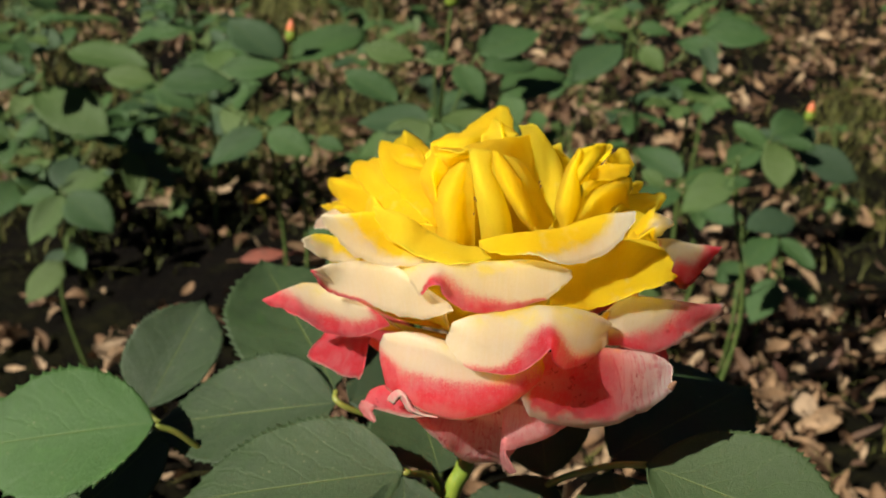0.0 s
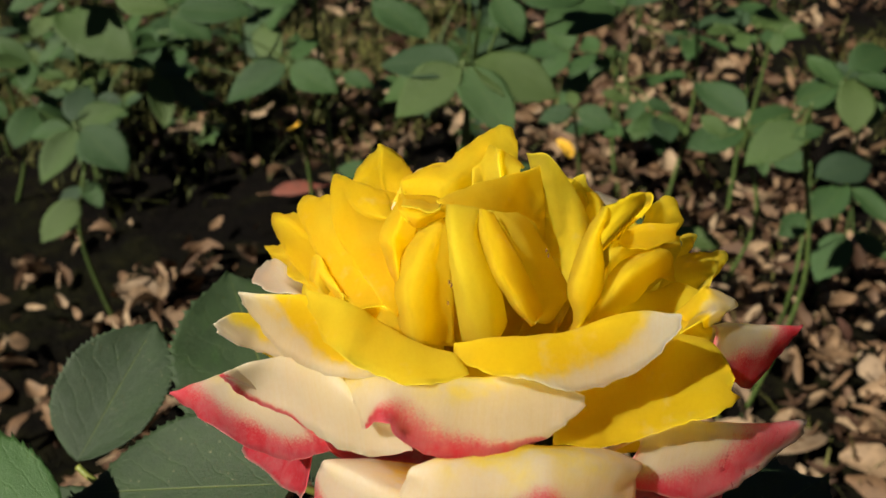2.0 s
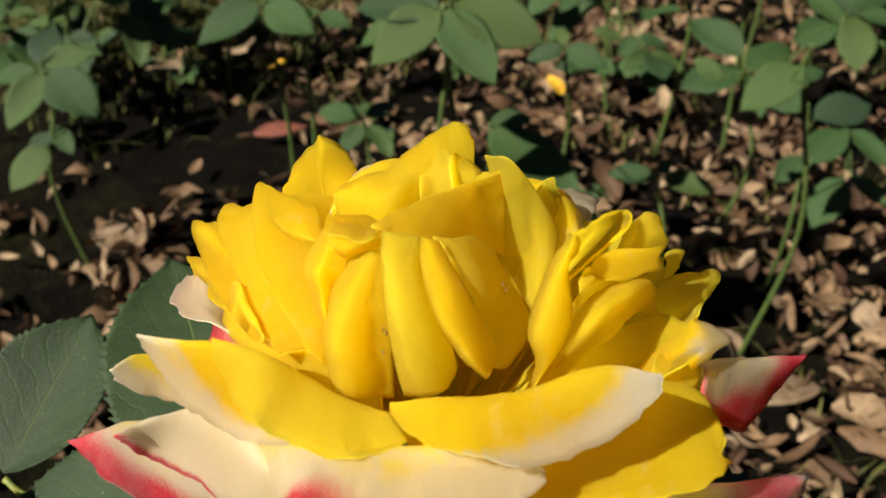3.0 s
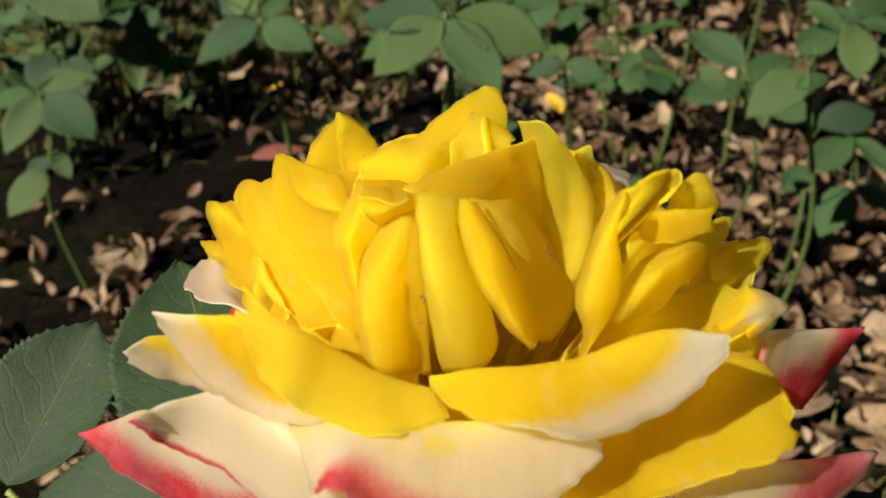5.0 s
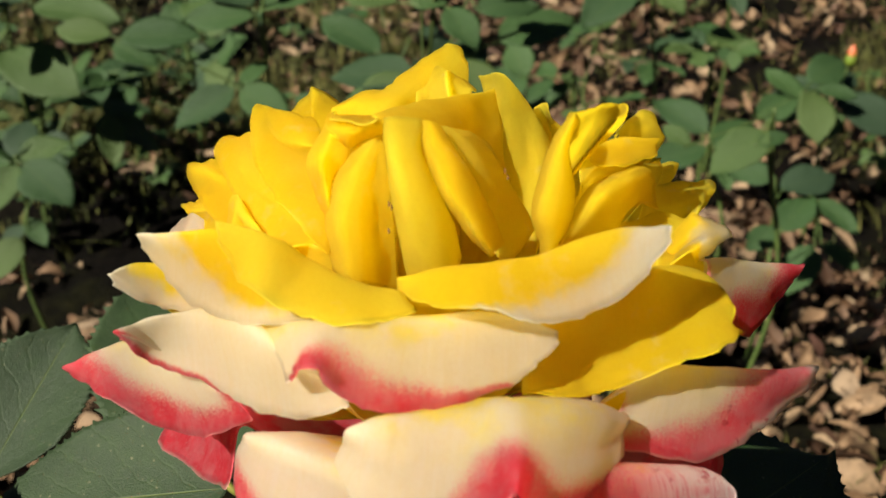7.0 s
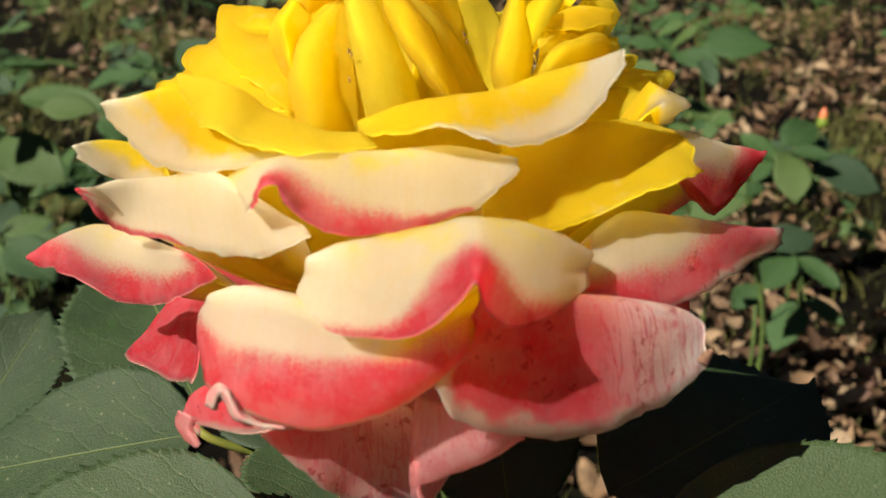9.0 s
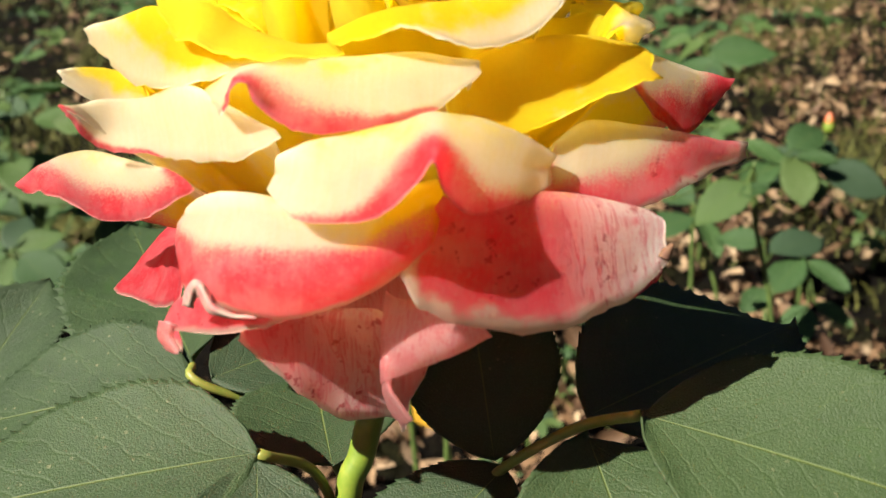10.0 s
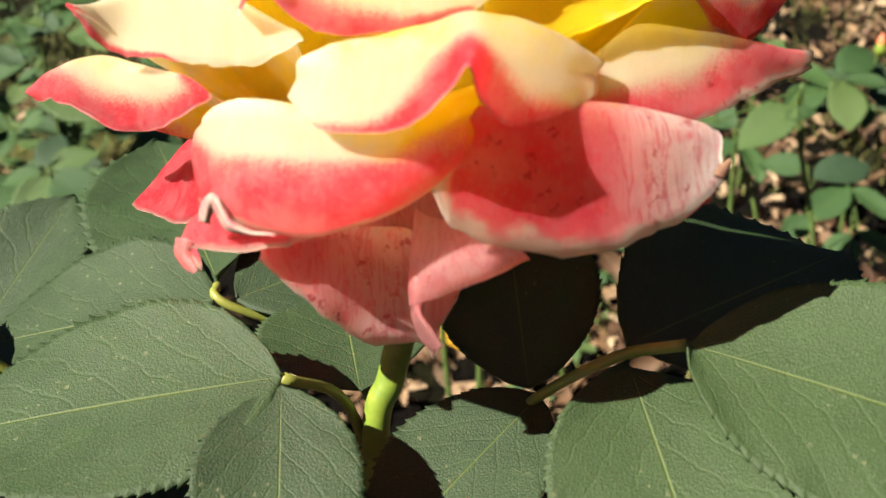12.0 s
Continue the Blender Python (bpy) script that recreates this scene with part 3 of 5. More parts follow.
fold([[(-39.7, 40, 21.1, 3), (-41.2, 44, 20.4, 1.5), (-37.3, 48, 18.9, 0.5), (-34.3, 50, 16.6, 0.2), (-30.9, 52, 13.6, 0.2)], [(-30, 42, 25, 3), (-28.7, 47, 23.6, 2.5), (-26.1, 52, 20.7, 0.9), (-23.9, 55, 18.1, 0.4), (-23, 56, 14.4, 0.2)], [(-19.6, 43, 25.6, 3), (-16.9, 49, 24.9, 3), (-15.4, 54, 22.2, 0.9), (-14.4, 57, 18.7, 0.4), (-14.9, 57, 13.5, 0.1)], [(-11.1, 44, 25.1, 3), (-8.9, 50, 23.4, 2.2), (-7.9, 55, 21.9, 0.8), (-7.7, 57.5, 18.7, 0.4), (-8.3, 57, 13.7, 0.1)], [(-2.4, 45, 25.7, 3), (-1.3, 51, 23.2, 1.6), (-0.9, 55, 21.7, 0.6), (-1.1, 57, 19.2, 0.3), (-1.8, 56.5, 15.6, 0.1)], [(5.5, 46, 27.6, 2.5), (5.6, 51, 24.6, 1), (5.3, 54, 22.7, 0.5), (4.8, 55, 20.7, 0.3), (3.8, 54.5, 17.4, 0.1)], [(11.2, 47, 28.9, 2.5), (10.9, 50, 26.3, 1.2), (10.5, 52, 24.3, 0.9), (9.9, 53, 22.8, 0.5), (8.2, 53, 20, 0.1)], [(13.6, 47, 29.1, 2.5), (13.2, 49, 26.6, 1.5), (12.5, 50.5, 24.8, 1.2), (11.7, 51.5, 23.2, 1), (10.7, 52, 21.3, 0.5)]], foot=(18, 8), hem=0.9, glow=(-0.7, -0.7, -0.5, -0.2, 0.4, 1.0, 1.3, 1.4))
petal((8, 2), 3, (2, 4, 8, 13, 18), 22, [((43, 41.0, 30.0), (36, 42.0, 23.1)), ((50, 43.3, 32.7), (43, 47.0, 22.7)), ((58, 48.6, 31.4), (50, 51.6, 21.4)), ((66, 54.7, 28.7), (58, 56.3, 22.5)), ((75, 61.4, 25.4), (74, 62.5, 24.2))], hem=(0.7, 0.7, 0.8, 1.3, 1.6), mottle=(0, 0, 0, 0.1, 0.3))
petal((8, 4), 3, (2, 5, 10, 13, 12), 20, [((80, 42.7, 39.7), (76, 44.2, 34.2)), ((86, 47.7, 37.9), (80, 47.6, 28.7)), ((92, 55.9, 34.5), (84, 51.6, 24.8)), ((95, 61.2, 32.1), (91, 57.7, 27.6)), ((96, 63.0, 31.0), (95, 63.1, 30.6))], hem=0.5)
petal((8, 4), 3, (9, 9, 8, 5, 3), 24, [((-76, 62.3, 20.8), (-76, 62.3, 19.4)), ((-74, 57.4, 24.8), (-66, 56.4, 22.0)), ((-72, 51.7, 27.1), (-58, 49.5, 18.7)), ((-64, 46.3, 26.5), (-47, 44.7, 21.4)), ((-50, 41.9, 26.1), (-40, 41.6, 25.2))], hem=0.5)
fold([[(-13.2, 44, 32.1, 3), (-15, 46, 29.8, 3), (-15.3, 48, 28.4, 2)], [(-7.5, 43, 34, 3), (-8.4, 50, 30.8, 3), (-8.4, 55, 27, 0.9)], [(-0.2, 42, 35, 3), (-1.3, 51, 31.2, 3), (-1.6, 57, 26.9, 0.5)], [(6.7, 42, 36, 3), (5, 51, 33.4, 1.4), (3.9, 59, 28.7, 0.3)], [(11.3, 43, 36.9, 3), (9.3, 53, 35.8, 0.8), (7.9, 60, 32.4, 0.2)], [(14.5, 43.5, 37, 3), (11.7, 54, 36.7, 0.6), (10.1, 60.5, 35.6, 0.2)], [(18.4, 44, 36.7, 3), (14.9, 53, 34.6, 1), (11.9, 58, 30.8, 0.2)], [(24.5, 44, 35.5, 3), (19.6, 52, 31.8, 1.5), (15.9, 56, 26.9, 0.2)], [(32.1, 43, 32.4, 3), (26.2, 50, 30.3, 2), (23.2, 53, 25.9, 0.4)], [(38, 43, 29.1, 3), (34.8, 47, 28.4, 3), (33.1, 49, 26.8, 1.5)]], foot=(20, 16), hem=0.3)
petal((8, 6), 3, (1.5, 1.5, 1, 0.7, 0, 0, 0), 22, [((-58, 53.9, 36.4), (-58, 53.7, 35.7)), ((-60, 51.1, 36.1), (-58, 52.0, 32.9)), ((-60, 47.6, 36.7), (-58, 49.7, 30.7)), ((-60, 41.5, 36.4), (-48, 45.1, 30.3)), ((-44, 40.0, 40.0), (-34, 45.0, 31.1)), ((-32, 40.0, 38.2), (-24, 44.0, 31.5)), ((-20, 39.0, 33.7), (-14, 43.0, 35.5))])
petal((8, 8), 3, (0, 4, 6, 4.5, 1, 0, 0), 15, [((-48, 37.0, 36.1), (-25, 45.0, 38.8)), ((-29, 36.0, 41.9), (-19, 47.0, 44.2)), ((-18, 35.0, 43.6), (-15, 46.0, 39.4)), ((-6, 34.0, 44.2), (-6, 44.0, 36.2)), ((11, 33.0, 44.3), (10, 42.0, 37.6)), ((21, 35.0, 43.3), (18, 41.0, 39.7)), ((25, 39.0, 42.3), (25, 40.0, 42.5))])
petal((8, 8), 2, 0, 0, [((18, 34.0, 41.3), (19, 38.0, 36.3), (18, 40.0, 35.6)), ((34, 34.0, 44.2), (32, 38.5, 35.9), (29, 41.0, 34.3)), ((52, 35.0, 44.8), (38, 39.0, 36.6), (35, 42.0, 34.6)), ((65, 38.0, 43.7), (51, 43.0, 37.9), (44, 47.0, 36.9)), ((68, 43.0, 42.0), (56, 47.5, 40.7), (50, 51.0, 39.4)), ((60, 48.0, 41.4), (57, 50.5, 40.4), (58, 51.0, 39.2))])
petal((8, 8), 3, 0, (8, 6, 3, 1), [((-70, 52.5, 39.6), (-70, 52.4, 38.6)), ((-74, 49.1, 39.7), (-68, 48.9, 36.6)), ((-72, 43.1, 39.1), (-68, 45.7, 35.0)), ((-64, 40.6, 37.7), (-60, 40.5, 35.9))])
petal((8, 8), 2, 0, (0, 5, 12, 5, 0), [((81, 39.1, 45.9), (87, 40.6, 45.9)), ((78, 40.0, 45.2), (85, 44.0, 45.2)), ((77, 40.6, 43.8), (84, 46.8, 43.9)), ((74, 40.3, 43.7), (81, 43.8, 42.0)), ((72, 39.6, 43.3), (77, 41.0, 41.0))])
petal((8, 10), 2, 0, 0, [((90, 32.8, 42.9), (95, 32.6, 49.9)), ((91, 38.7, 43.5), (102, 41.7, 46.8)), ((93, 41.5, 43.9), (104, 46.4, 46.1)), ((93, 42.0, 43.4), (103, 47.8, 45.6)), ((90, 41.2, 43.1), (100, 45.8, 43.5)), ((87, 40.8, 43.3), (97, 43.8, 41.8))])
petal((8, 10), 3, 0, (10, 8, 5, 3, 1), [((-70, 47.8, 45.6), (-70, 47.5, 44.6)), ((-63, 43.0, 48.6), (-61, 45.0, 41.8)), ((-55, 39.0, 50.9), (-51, 42.0, 40.2)), ((-50, 36.0, 47.9), (-40, 40.0, 40.8)), ((-35, 35.0, 45.4), (-24, 37.0, 44.5))])
petal((7, 12), 3, 0, 0, [((-54, 39.0, 51.4), (-51, 40.0, 51.2)), ((-49, 36.0, 51.9), (-44, 40.0, 48.0)), ((-42, 33.0, 50.5), (-36, 40.5, 47.8)), ((-35, 30.0, 46.8), (-29, 39.5, 46.2)), ((-23, 28.0, 44.4), (-15, 38.0, 45.3)), ((-12, 28.0, 44.0), (-4, 33.0, 45.0))])
petal((7, 12), 3, 0, (0, 0, 1, 3, 6, 10, 15), [((-11, 28.0, 45.5), (-10, 29.0, 45.4)), ((-0, 28.0, 48.2), (2, 36.0, 47.9)), ((13, 29.0, 49.5), (10, 39.5, 49.4)), ((27, 31.0, 51.1), (21, 40.0, 46.5)), ((40, 33.0, 53.0), (33, 40.0, 46.8)), ((46, 36.0, 54.0), (40, 42.0, 50.1)), ((46, 42.0, 55.6), (45, 44.0, 56.0))])
petal((7, 10), 2, 0, 0, [((-100, 34.4, 40.3), (-107, 41.7, 37.8), (-114, 49.9, 35.9)), ((-97, 33.7, 40.1), (-106, 43.8, 37.2), (-115, 57.1, 32.8)), ((-94, 32.7, 40.1), (-104, 42.3, 37.0), (-111, 51.2, 33.4)), ((-84, 30.3, 40.8), (-98, 37.8, 37.4), (-103, 44.1, 34.1)), ((-74, 28.5, 41.8), (-81, 31.2, 40.2), (-87, 34.5, 38.3))])
petal((7, 12), 2, 0, 0, [((-107, 31.2, 47.1), (-103, 34.6, 46.9), (-114, 43.8, 45.2)), ((-105, 31.9, 45.4), (-105, 39.1, 44.6), (-116, 50.5, 42.4)), ((-101, 31.6, 44.7), (-103, 39.7, 44.3), (-116, 54.3, 41.2)), ((-94, 29.9, 43.9), (-99, 38.0, 43.5), (-112, 50.0, 38.4)), ((-75, 26.4, 44.2), (-85, 32.5, 43.1), (-96, 38.8, 39.0)), ((-59, 25.4, 43.9), (-61, 28.8, 44.6), (-71, 31.3, 42.1))])
petal((6, 14), 2, 0, 0, [((-109, 24.9, 51.3), (-103, 27.7, 52.4), (-111, 33.2, 53.1)), ((-106, 25.5, 49.6), (-103, 31.5, 50.6), (-114, 39.8, 50.5)), ((-102, 24.7, 48.9), (-101, 32.1, 50.0), (-114, 43.8, 48.9)), ((-95, 23.4, 48.2), (-96, 31.2, 49.2), (-110, 43.3, 46.7)), ((-76, 21.2, 46.4), (-80, 27.8, 48.3), (-95, 34.9, 45.5)), ((-59, 21.1, 45.4), (-62, 25.6, 46.8), (-74, 29.6, 44.7)), ((-47, 22.1, 44.5), (-49, 25.8, 45.5), (-52, 28.9, 45.5))])
petal((6, 14), 2, 0, 0, [((-97, 16.0, 55.4), (-90, 19.3, 56.2), (-106, 21.8, 58.3)), ((-90, 16.6, 54.3), (-87, 21.5, 56.1), (-107, 26.7, 58.4)), ((-83, 16.6, 53.1), (-94, 25.8, 55.3), (-110, 31.9, 57.8)), ((-80, 16.6, 52.6), (-96, 27.0, 54.4), (-111, 34.2, 57.4)), ((-72, 16.5, 51.5), (-92, 26.1, 53.7), (-104, 33.3, 54.3)), ((-59, 17.4, 50.4), (-78, 23.9, 52.4), (-90, 29.6, 51.9)), ((-46, 18.8, 48.4), (-58, 22.7, 50.8), (-70, 25.9, 50.3)), ((-37, 21.3, 46.6), (-42, 24.1, 48.1), (-45, 25.6, 47.6)), ((-34, 21.8, 45.2), (-38, 24.1, 46.2), (-39, 25.7, 45.8))])
petal((6, 14), 2, 0, 0, [((-60, 20.3, 45.9), (-79, 20.4, 50.0), (-84, 20.8, 55.0), (-87, 16.9, 61.9)), ((-51, 22.2, 48.4), (-61, 22.4, 53.7), (-69, 22.2, 57.1), (-80, 17.2, 63.1)), ((-43, 23.4, 50.4), (-49, 23.1, 55.5), (-54, 22.3, 59.7), (-69, 16.9, 63.4)), ((-46, 21.8, 49.9), (-52, 20.9, 54.6), (-54, 20.2, 59.3), (-68, 16.3, 62.4)), ((-46, 18.8, 49.4), (-52, 17.9, 53.8), (-54, 17.2, 59.0), (-70, 14.4, 61.6))])
petal((7, 12), 2, 0, 0, [((49, 22.8, 43.9), (57, 23.7, 49.5), (66, 24.4, 52.5), (77, 26.6, 54.3)), ((47, 24.8, 45.9), (53, 26.6, 51.5), (62, 27.7, 54.8), (78, 29.7, 55.5)), ((52, 25.7, 46.2), (60, 27.8, 49.8), (68, 29.8, 53.2), (81, 32.6, 54.5)), ((60, 26.1, 45.7), (67, 28.2, 46.9), (75, 30.6, 49.0), (83, 33.6, 50.5)), ((67, 26.0, 43.6), (74, 29.0, 45.4), (79, 31.3, 48.9), (83, 34.6, 47.5))])
petal((6, 14), 1, 0, 0, [((94, 28.2, 55.9), (98, 27.4, 56.7)), ((90, 29.4, 57.4), (99, 30.3, 59.7)), ((90, 31.5, 57.0), (99, 32.4, 61.2)), ((92, 33.9, 56.3), (98, 34.5, 60.4)), ((93, 35.2, 55.5), (96, 35.6, 57.4))])
petal((6, 14), 2, 0, 0, [((44, 22.4, 44.3), (43, 20.6, 50.2), (46, 20.3, 55.2), (54, 20.6, 61.4), (65, 21.2, 65.6)), ((42, 24.1, 45.7), (38, 24.2, 53.3), (41, 24.0, 58.1), (49, 23.1, 63.0), (63, 22.2, 66.3)), ((43, 24.6, 46.4), (42, 25.7, 52.9), (47, 25.0, 57.1), (53, 23.3, 61.6), (66, 22.3, 65.1)), ((47, 23.7, 45.3), (53, 24.7, 50.3), (57, 24.2, 54.7), (63, 22.1, 59.4), (68, 21.8, 61.5))])
petal((16, 44), 0, 0, 0, [((65, 21.5, 62.0), (65, 21.2, 65.6)), ((77, 22.2, 61.3), (77, 22.5, 64.9)), ((88, 24.2, 61.3), (88, 24.8, 64.2)), ((94, 27.7, 60.6), (94, 27.6, 63.5)), ((90, 28.6, 60.7), (90, 28.9, 63.7)), ((84, 27.2, 61.5), (84, 27.4, 63.1))])
petal((5, 14), 1, 0, 0, [((-113, 20.1, 56.5), (-123, 22.2, 57.9)), ((-113, 15.6, 57.4), (-130, 18.7, 59.9)), ((-122, 11.3, 57.9), (-146, 18.1, 60.1)), ((-156, 13.1, 57.8), (-165, 20.7, 62.4)), ((-175, 17.1, 59.1), (-177, 22.0, 65.2)), ((177, 18.0, 59.8), (178, 22.0, 66.6)), ((172, 18.2, 59.8), (173, 22.1, 66.0)), ((168, 18.4, 58.8), (170, 21.3, 64.0))])
petal((4, 14), 1, 0, 0, [((-158, 12.9, 57.8), (-167, 17.5, 58.6)), ((-170, 13.2, 57.4), (-171, 18.3, 61.3)), ((179, 10.0, 58.6), (-177, 18.0, 63.3)), ((175, 9.5, 58.8), (179, 16.0, 63.7)), ((172, 12.1, 57.8), (175, 18.1, 62.1)), ((161, 13.7, 58.5), (162, 16.8, 60.0))])
petal((6, 12), 1, 0, 0, [((-131, 42.9, 43.2), (-139, 50.6, 43.6)), ((-135, 42.4, 44.4), (-143, 52.3, 46.4)), ((-140, 41.8, 44.9), (-147, 51.8, 49.3)), ((-141, 41.3, 45.2), (-148, 51.7, 50.3)), ((-142, 40.6, 45.2), (-149, 51.1, 49.5)), ((-144, 37.0, 45.1), (-152, 48.7, 47.3)), ((-145, 31.9, 45.0), (-153, 42.6, 46.2))])
petal((7, 8), 2, 0, 60, [((-105, 45.0, 34.8), (-110, 52.3, 33.2)), ((-101, 43.7, 34.6), (-109, 54.0, 30.8)), ((-96, 41.2, 34.5), (-105, 53.6, 30.1)), ((-87, 36.6, 36.1), (-95, 46.4, 33.2))])
petal((8, 12), 1, 0, 0, [((102, 37.8, 46.6), (108, 39.9, 49.4)), ((102, 39.0, 47.1), (109, 43.4, 48.6)), ((102, 40.0, 46.6), (106, 40.9, 47.0))])
petal((7, -8), 2, 40, 40, [((120, 34.0, 0.0), (122, 36.0, -8.0)), ((138, 38.0, -2.0), (140, 42.0, -20.0)), ((152, 36.0, -2.0), (154, 38.0, -20.0)), ((168, 32.0, 0.0), (166, 34.0, -10.0))])
petal((8, -4), 2, 40, 40, [((52, 41.8, 4.3), (48, 40.9, 1.3)), ((62, 44.9, 7.8), (58, 48.8, 3.0)), ((68, 47.4, 11.9), (66, 50.8, 5.3)), ((76, 47.3, 12.7), (74, 49.9, 8.0))])
petal((7, 8), 2, 0, 0, [((66, 24.6, 42.1), (73, 27.0, 44.9)), ((74, 29.0, 40.8), (83, 30.8, 45.4)), ((80, 34.2, 38.5), (88, 35.4, 45.7)), ((78, 40.0, 39.0), (86, 40.4, 45.0))])
petal((7, 8), 2, 0, 0, [((-76, 33.7, 42.6), (-87, 35.6, 41.5)), ((-78, 32.7, 44.1), (-88, 33.4, 47.0)), ((-71, 31.2, 43.7), (-83, 31.6, 46.2)), ((-62, 29.5, 44.8), (-62, 30.3, 44.8))])
petal((5, 14), 1, 0, 0, [((146, 26.6, 49.9), (147, 26.3, 52.7)), ((143, 27.5, 48.8), (143, 27.6, 54.5)), ((139, 29.0, 45.5), (140, 28.6, 50.0))])
petal((8, 16), 1, 0, 0, [((83, 24.6, 56.4), (75, 23.7, 56.8)), ((84, 27.0, 57.7), (73, 26.9, 57.1)), ((86, 30.3, 57.7), (77, 30.4, 56.8)), ((90, 34.1, 56.8), (83, 33.1, 57.1))])
petal((6, 14), 1, 0, 0, [((67, 23.2, 50.4), (80, 22.2, 56.1)), ((76, 25.2, 52.5), (88, 24.8, 55.5)), ((86, 29.4, 51.2), (94, 29.6, 54.9)), ((93, 35.5, 49.0), (96, 35.9, 53.9))])
petal((7, 8), 2, 0, 0, [((70, 35.4, 39.6), (77, 35.4, 42.5)), ((75, 39.4, 38.3), (81, 39.7, 41.8)), ((76, 42.1, 36.2), (82, 43.0, 39.8))])
petal((6, 14), 1, 0, 0, [((146, 29.1, 49.5), (147, 28.7, 53.6)), ((143, 30.0, 48.4), (144, 29.9, 54.4)), ((141, 30.8, 47.3), (142, 30.6, 51.2))])
petal((6, 12), 1, 0, 40, [((153, 40.4, 41.1), (155, 46.2, 42.4)), ((148, 42.6, 40.0), (151, 50.4, 40.9)), ((142, 43.3, 39.9), (147, 52.7, 38.7))])
petal((7, -8), 1, 40, 30, [((124, 21.3, -11.4), (129, 22.1, -17.1)), ((118, 25.9, -11.7), (122, 26.2, -20.8)), ((113, 30.2, -11.8), (116, 32.0, -20.4)), ((111, 32.9, -12.0), (114, 34.1, -15.8))], mottle=0.8)
petal((6, 10), 2, 0, 0, [((-90, 37.2, 33.9), (-96, 38.5, 36.4)), ((-71, 30.8, 37.4), (-79, 30.6, 42.1)), ((-56, 26.5, 38.4), (-58, 26.1, 45.1)), ((-40, 23.6, 39.2), (-40, 23.4, 45.2)), ((-22, 21.6, 39.5), (-23, 20.6, 43.9))])
petal((7, -6), 1, 60, 60, [((-29, 27.5, 9.4), (-22, 32.4, 4.9)), ((-8, 26.2, 10.3), (-7, 31.2, 1.0)), ((12, 26.6, 9.9), (10, 30.5, -0.6)), ((31, 25.6, 7.8), (26, 28.9, -1.0))], mottle=0.5)


# the folded heart
fold([[(-40.3, 24.5, 42.8), (-44.1, 24.5, 48.8), (-51.3, 21, 54.2), (-57.7, 17, 57.6), (-51.7, 13.5, 60.8)], [(-29.7, 27, 44), (-31.8, 27, 51.6), (-35.1, 24, 56.8), (-39, 19, 60.1), (-44.6, 14, 61.5)], [(-25.1, 26, 43.3), (-27.3, 25.5, 50.6), (-30.3, 23, 56), (-34.3, 18.5, 59.4), (-41.5, 14, 61.7)], [(-22.9, 23, 41.5), (-25.6, 22, 49.1), (-29, 20, 55), (-33.5, 17, 59), (-40.5, 13.5, 61.8)], [(-16.8, 20.5, 40.3), (-18.7, 19.5, 48.5), (-23.3, 18, 55), (-30, 15.5, 59.1), (-39.5, 13, 62.3)]])
fold([[(-11.2, 21.5, 42.2), (-14.2, 22.5, 50.2), (-19.5, 20.5, 57.2), (-31, 16, 61.9), (-43.2, 12.5, 63.6)], [(-2.5, 23.5, 44.4), (-7, 24.5, 51.6), (-13.4, 22.5, 58.4), (-23.5, 17.5, 62.5), (-35.2, 13, 64.5)], [(4.7, 22.5, 44.8), (-0.5, 23.5, 52.1), (-8.2, 21.5, 58.2), (-17.7, 17, 62.1), (-26.6, 12.5, 64.8)], [(8.4, 20, 44.5), (3.8, 20.5, 51.5), (-4.2, 19, 57.1), (-12.5, 15.5, 61.2), (-17.8, 11.5, 64.6)], [(12.7, 17, 44.2), (7.2, 17, 50.2), (-1.5, 16, 55.8), (-11.7, 13, 59.8), (-14.1, 10.5, 64)]])
fold([[(19.6, 23, 47.2), (10.3, 22.5, 51.8), (0.1, 20, 57.2), (-8.4, 15, 61.1), (-13.7, 11, 64.1)], [(19.7, 24.5, 48.3), (11.7, 24.5, 53.7), (2.5, 21.5, 59.2), (-5.3, 16, 62.5), (-10.8, 11.5, 64.4)], [(22.7, 23, 48.3), (16.6, 22.5, 53.8), (7.3, 20, 59.8), (-1, 15.5, 62.8), (-7, 11.5, 64.2)], [(29.5, 20, 47), (24.9, 19, 52.3), (15.5, 17, 58.3), (7.7, 13, 61.3), (-1.1, 10, 63.1)]])
fold([[(28.5, 19, 44.7), (25.7, 17, 51.8), (16.6, 14.5, 58.1), (6.5, 9.5, 61.2), (-8, 8, 62.6)], [(38.5, 18, 42.9), (38.7, 16.5, 49.7), (33.4, 13, 56.4), (28.6, 8.5, 60), (11.9, 7, 61.7)], [(52.3, 17, 43.6), (55.3, 15.5, 47.3), (66, 11, 51.6), (76.8, 7, 56.2), (59.9, 5, 59.3)], [(76.3, 15.8, 43.2), (85.9, 14.7, 44), (86.8, 12.5, 47.3), (87.7, 10, 52.1), (88.7, 7.5, 56.1)]])
fold([[(-36.5, 12.4, 63), (-45, 12.7, 63.5), (-52.8, 13.2, 63.9)], [(-26, 6.7, 60.9), (-52.7, 5, 62.4), (-90, 5.4, 63)], [(90, 1.8, 57), (162.8, 4.2, 59.8), (175.1, 8, 61.5)], [(132.6, 8.9, 51.5), (151.5, 12.5, 56.2), (158.8, 15, 60.2)], [(133.3, 14.6, 46.1), (146.2, 18.1, 52.6), (153.8, 21.2, 59.7)]])
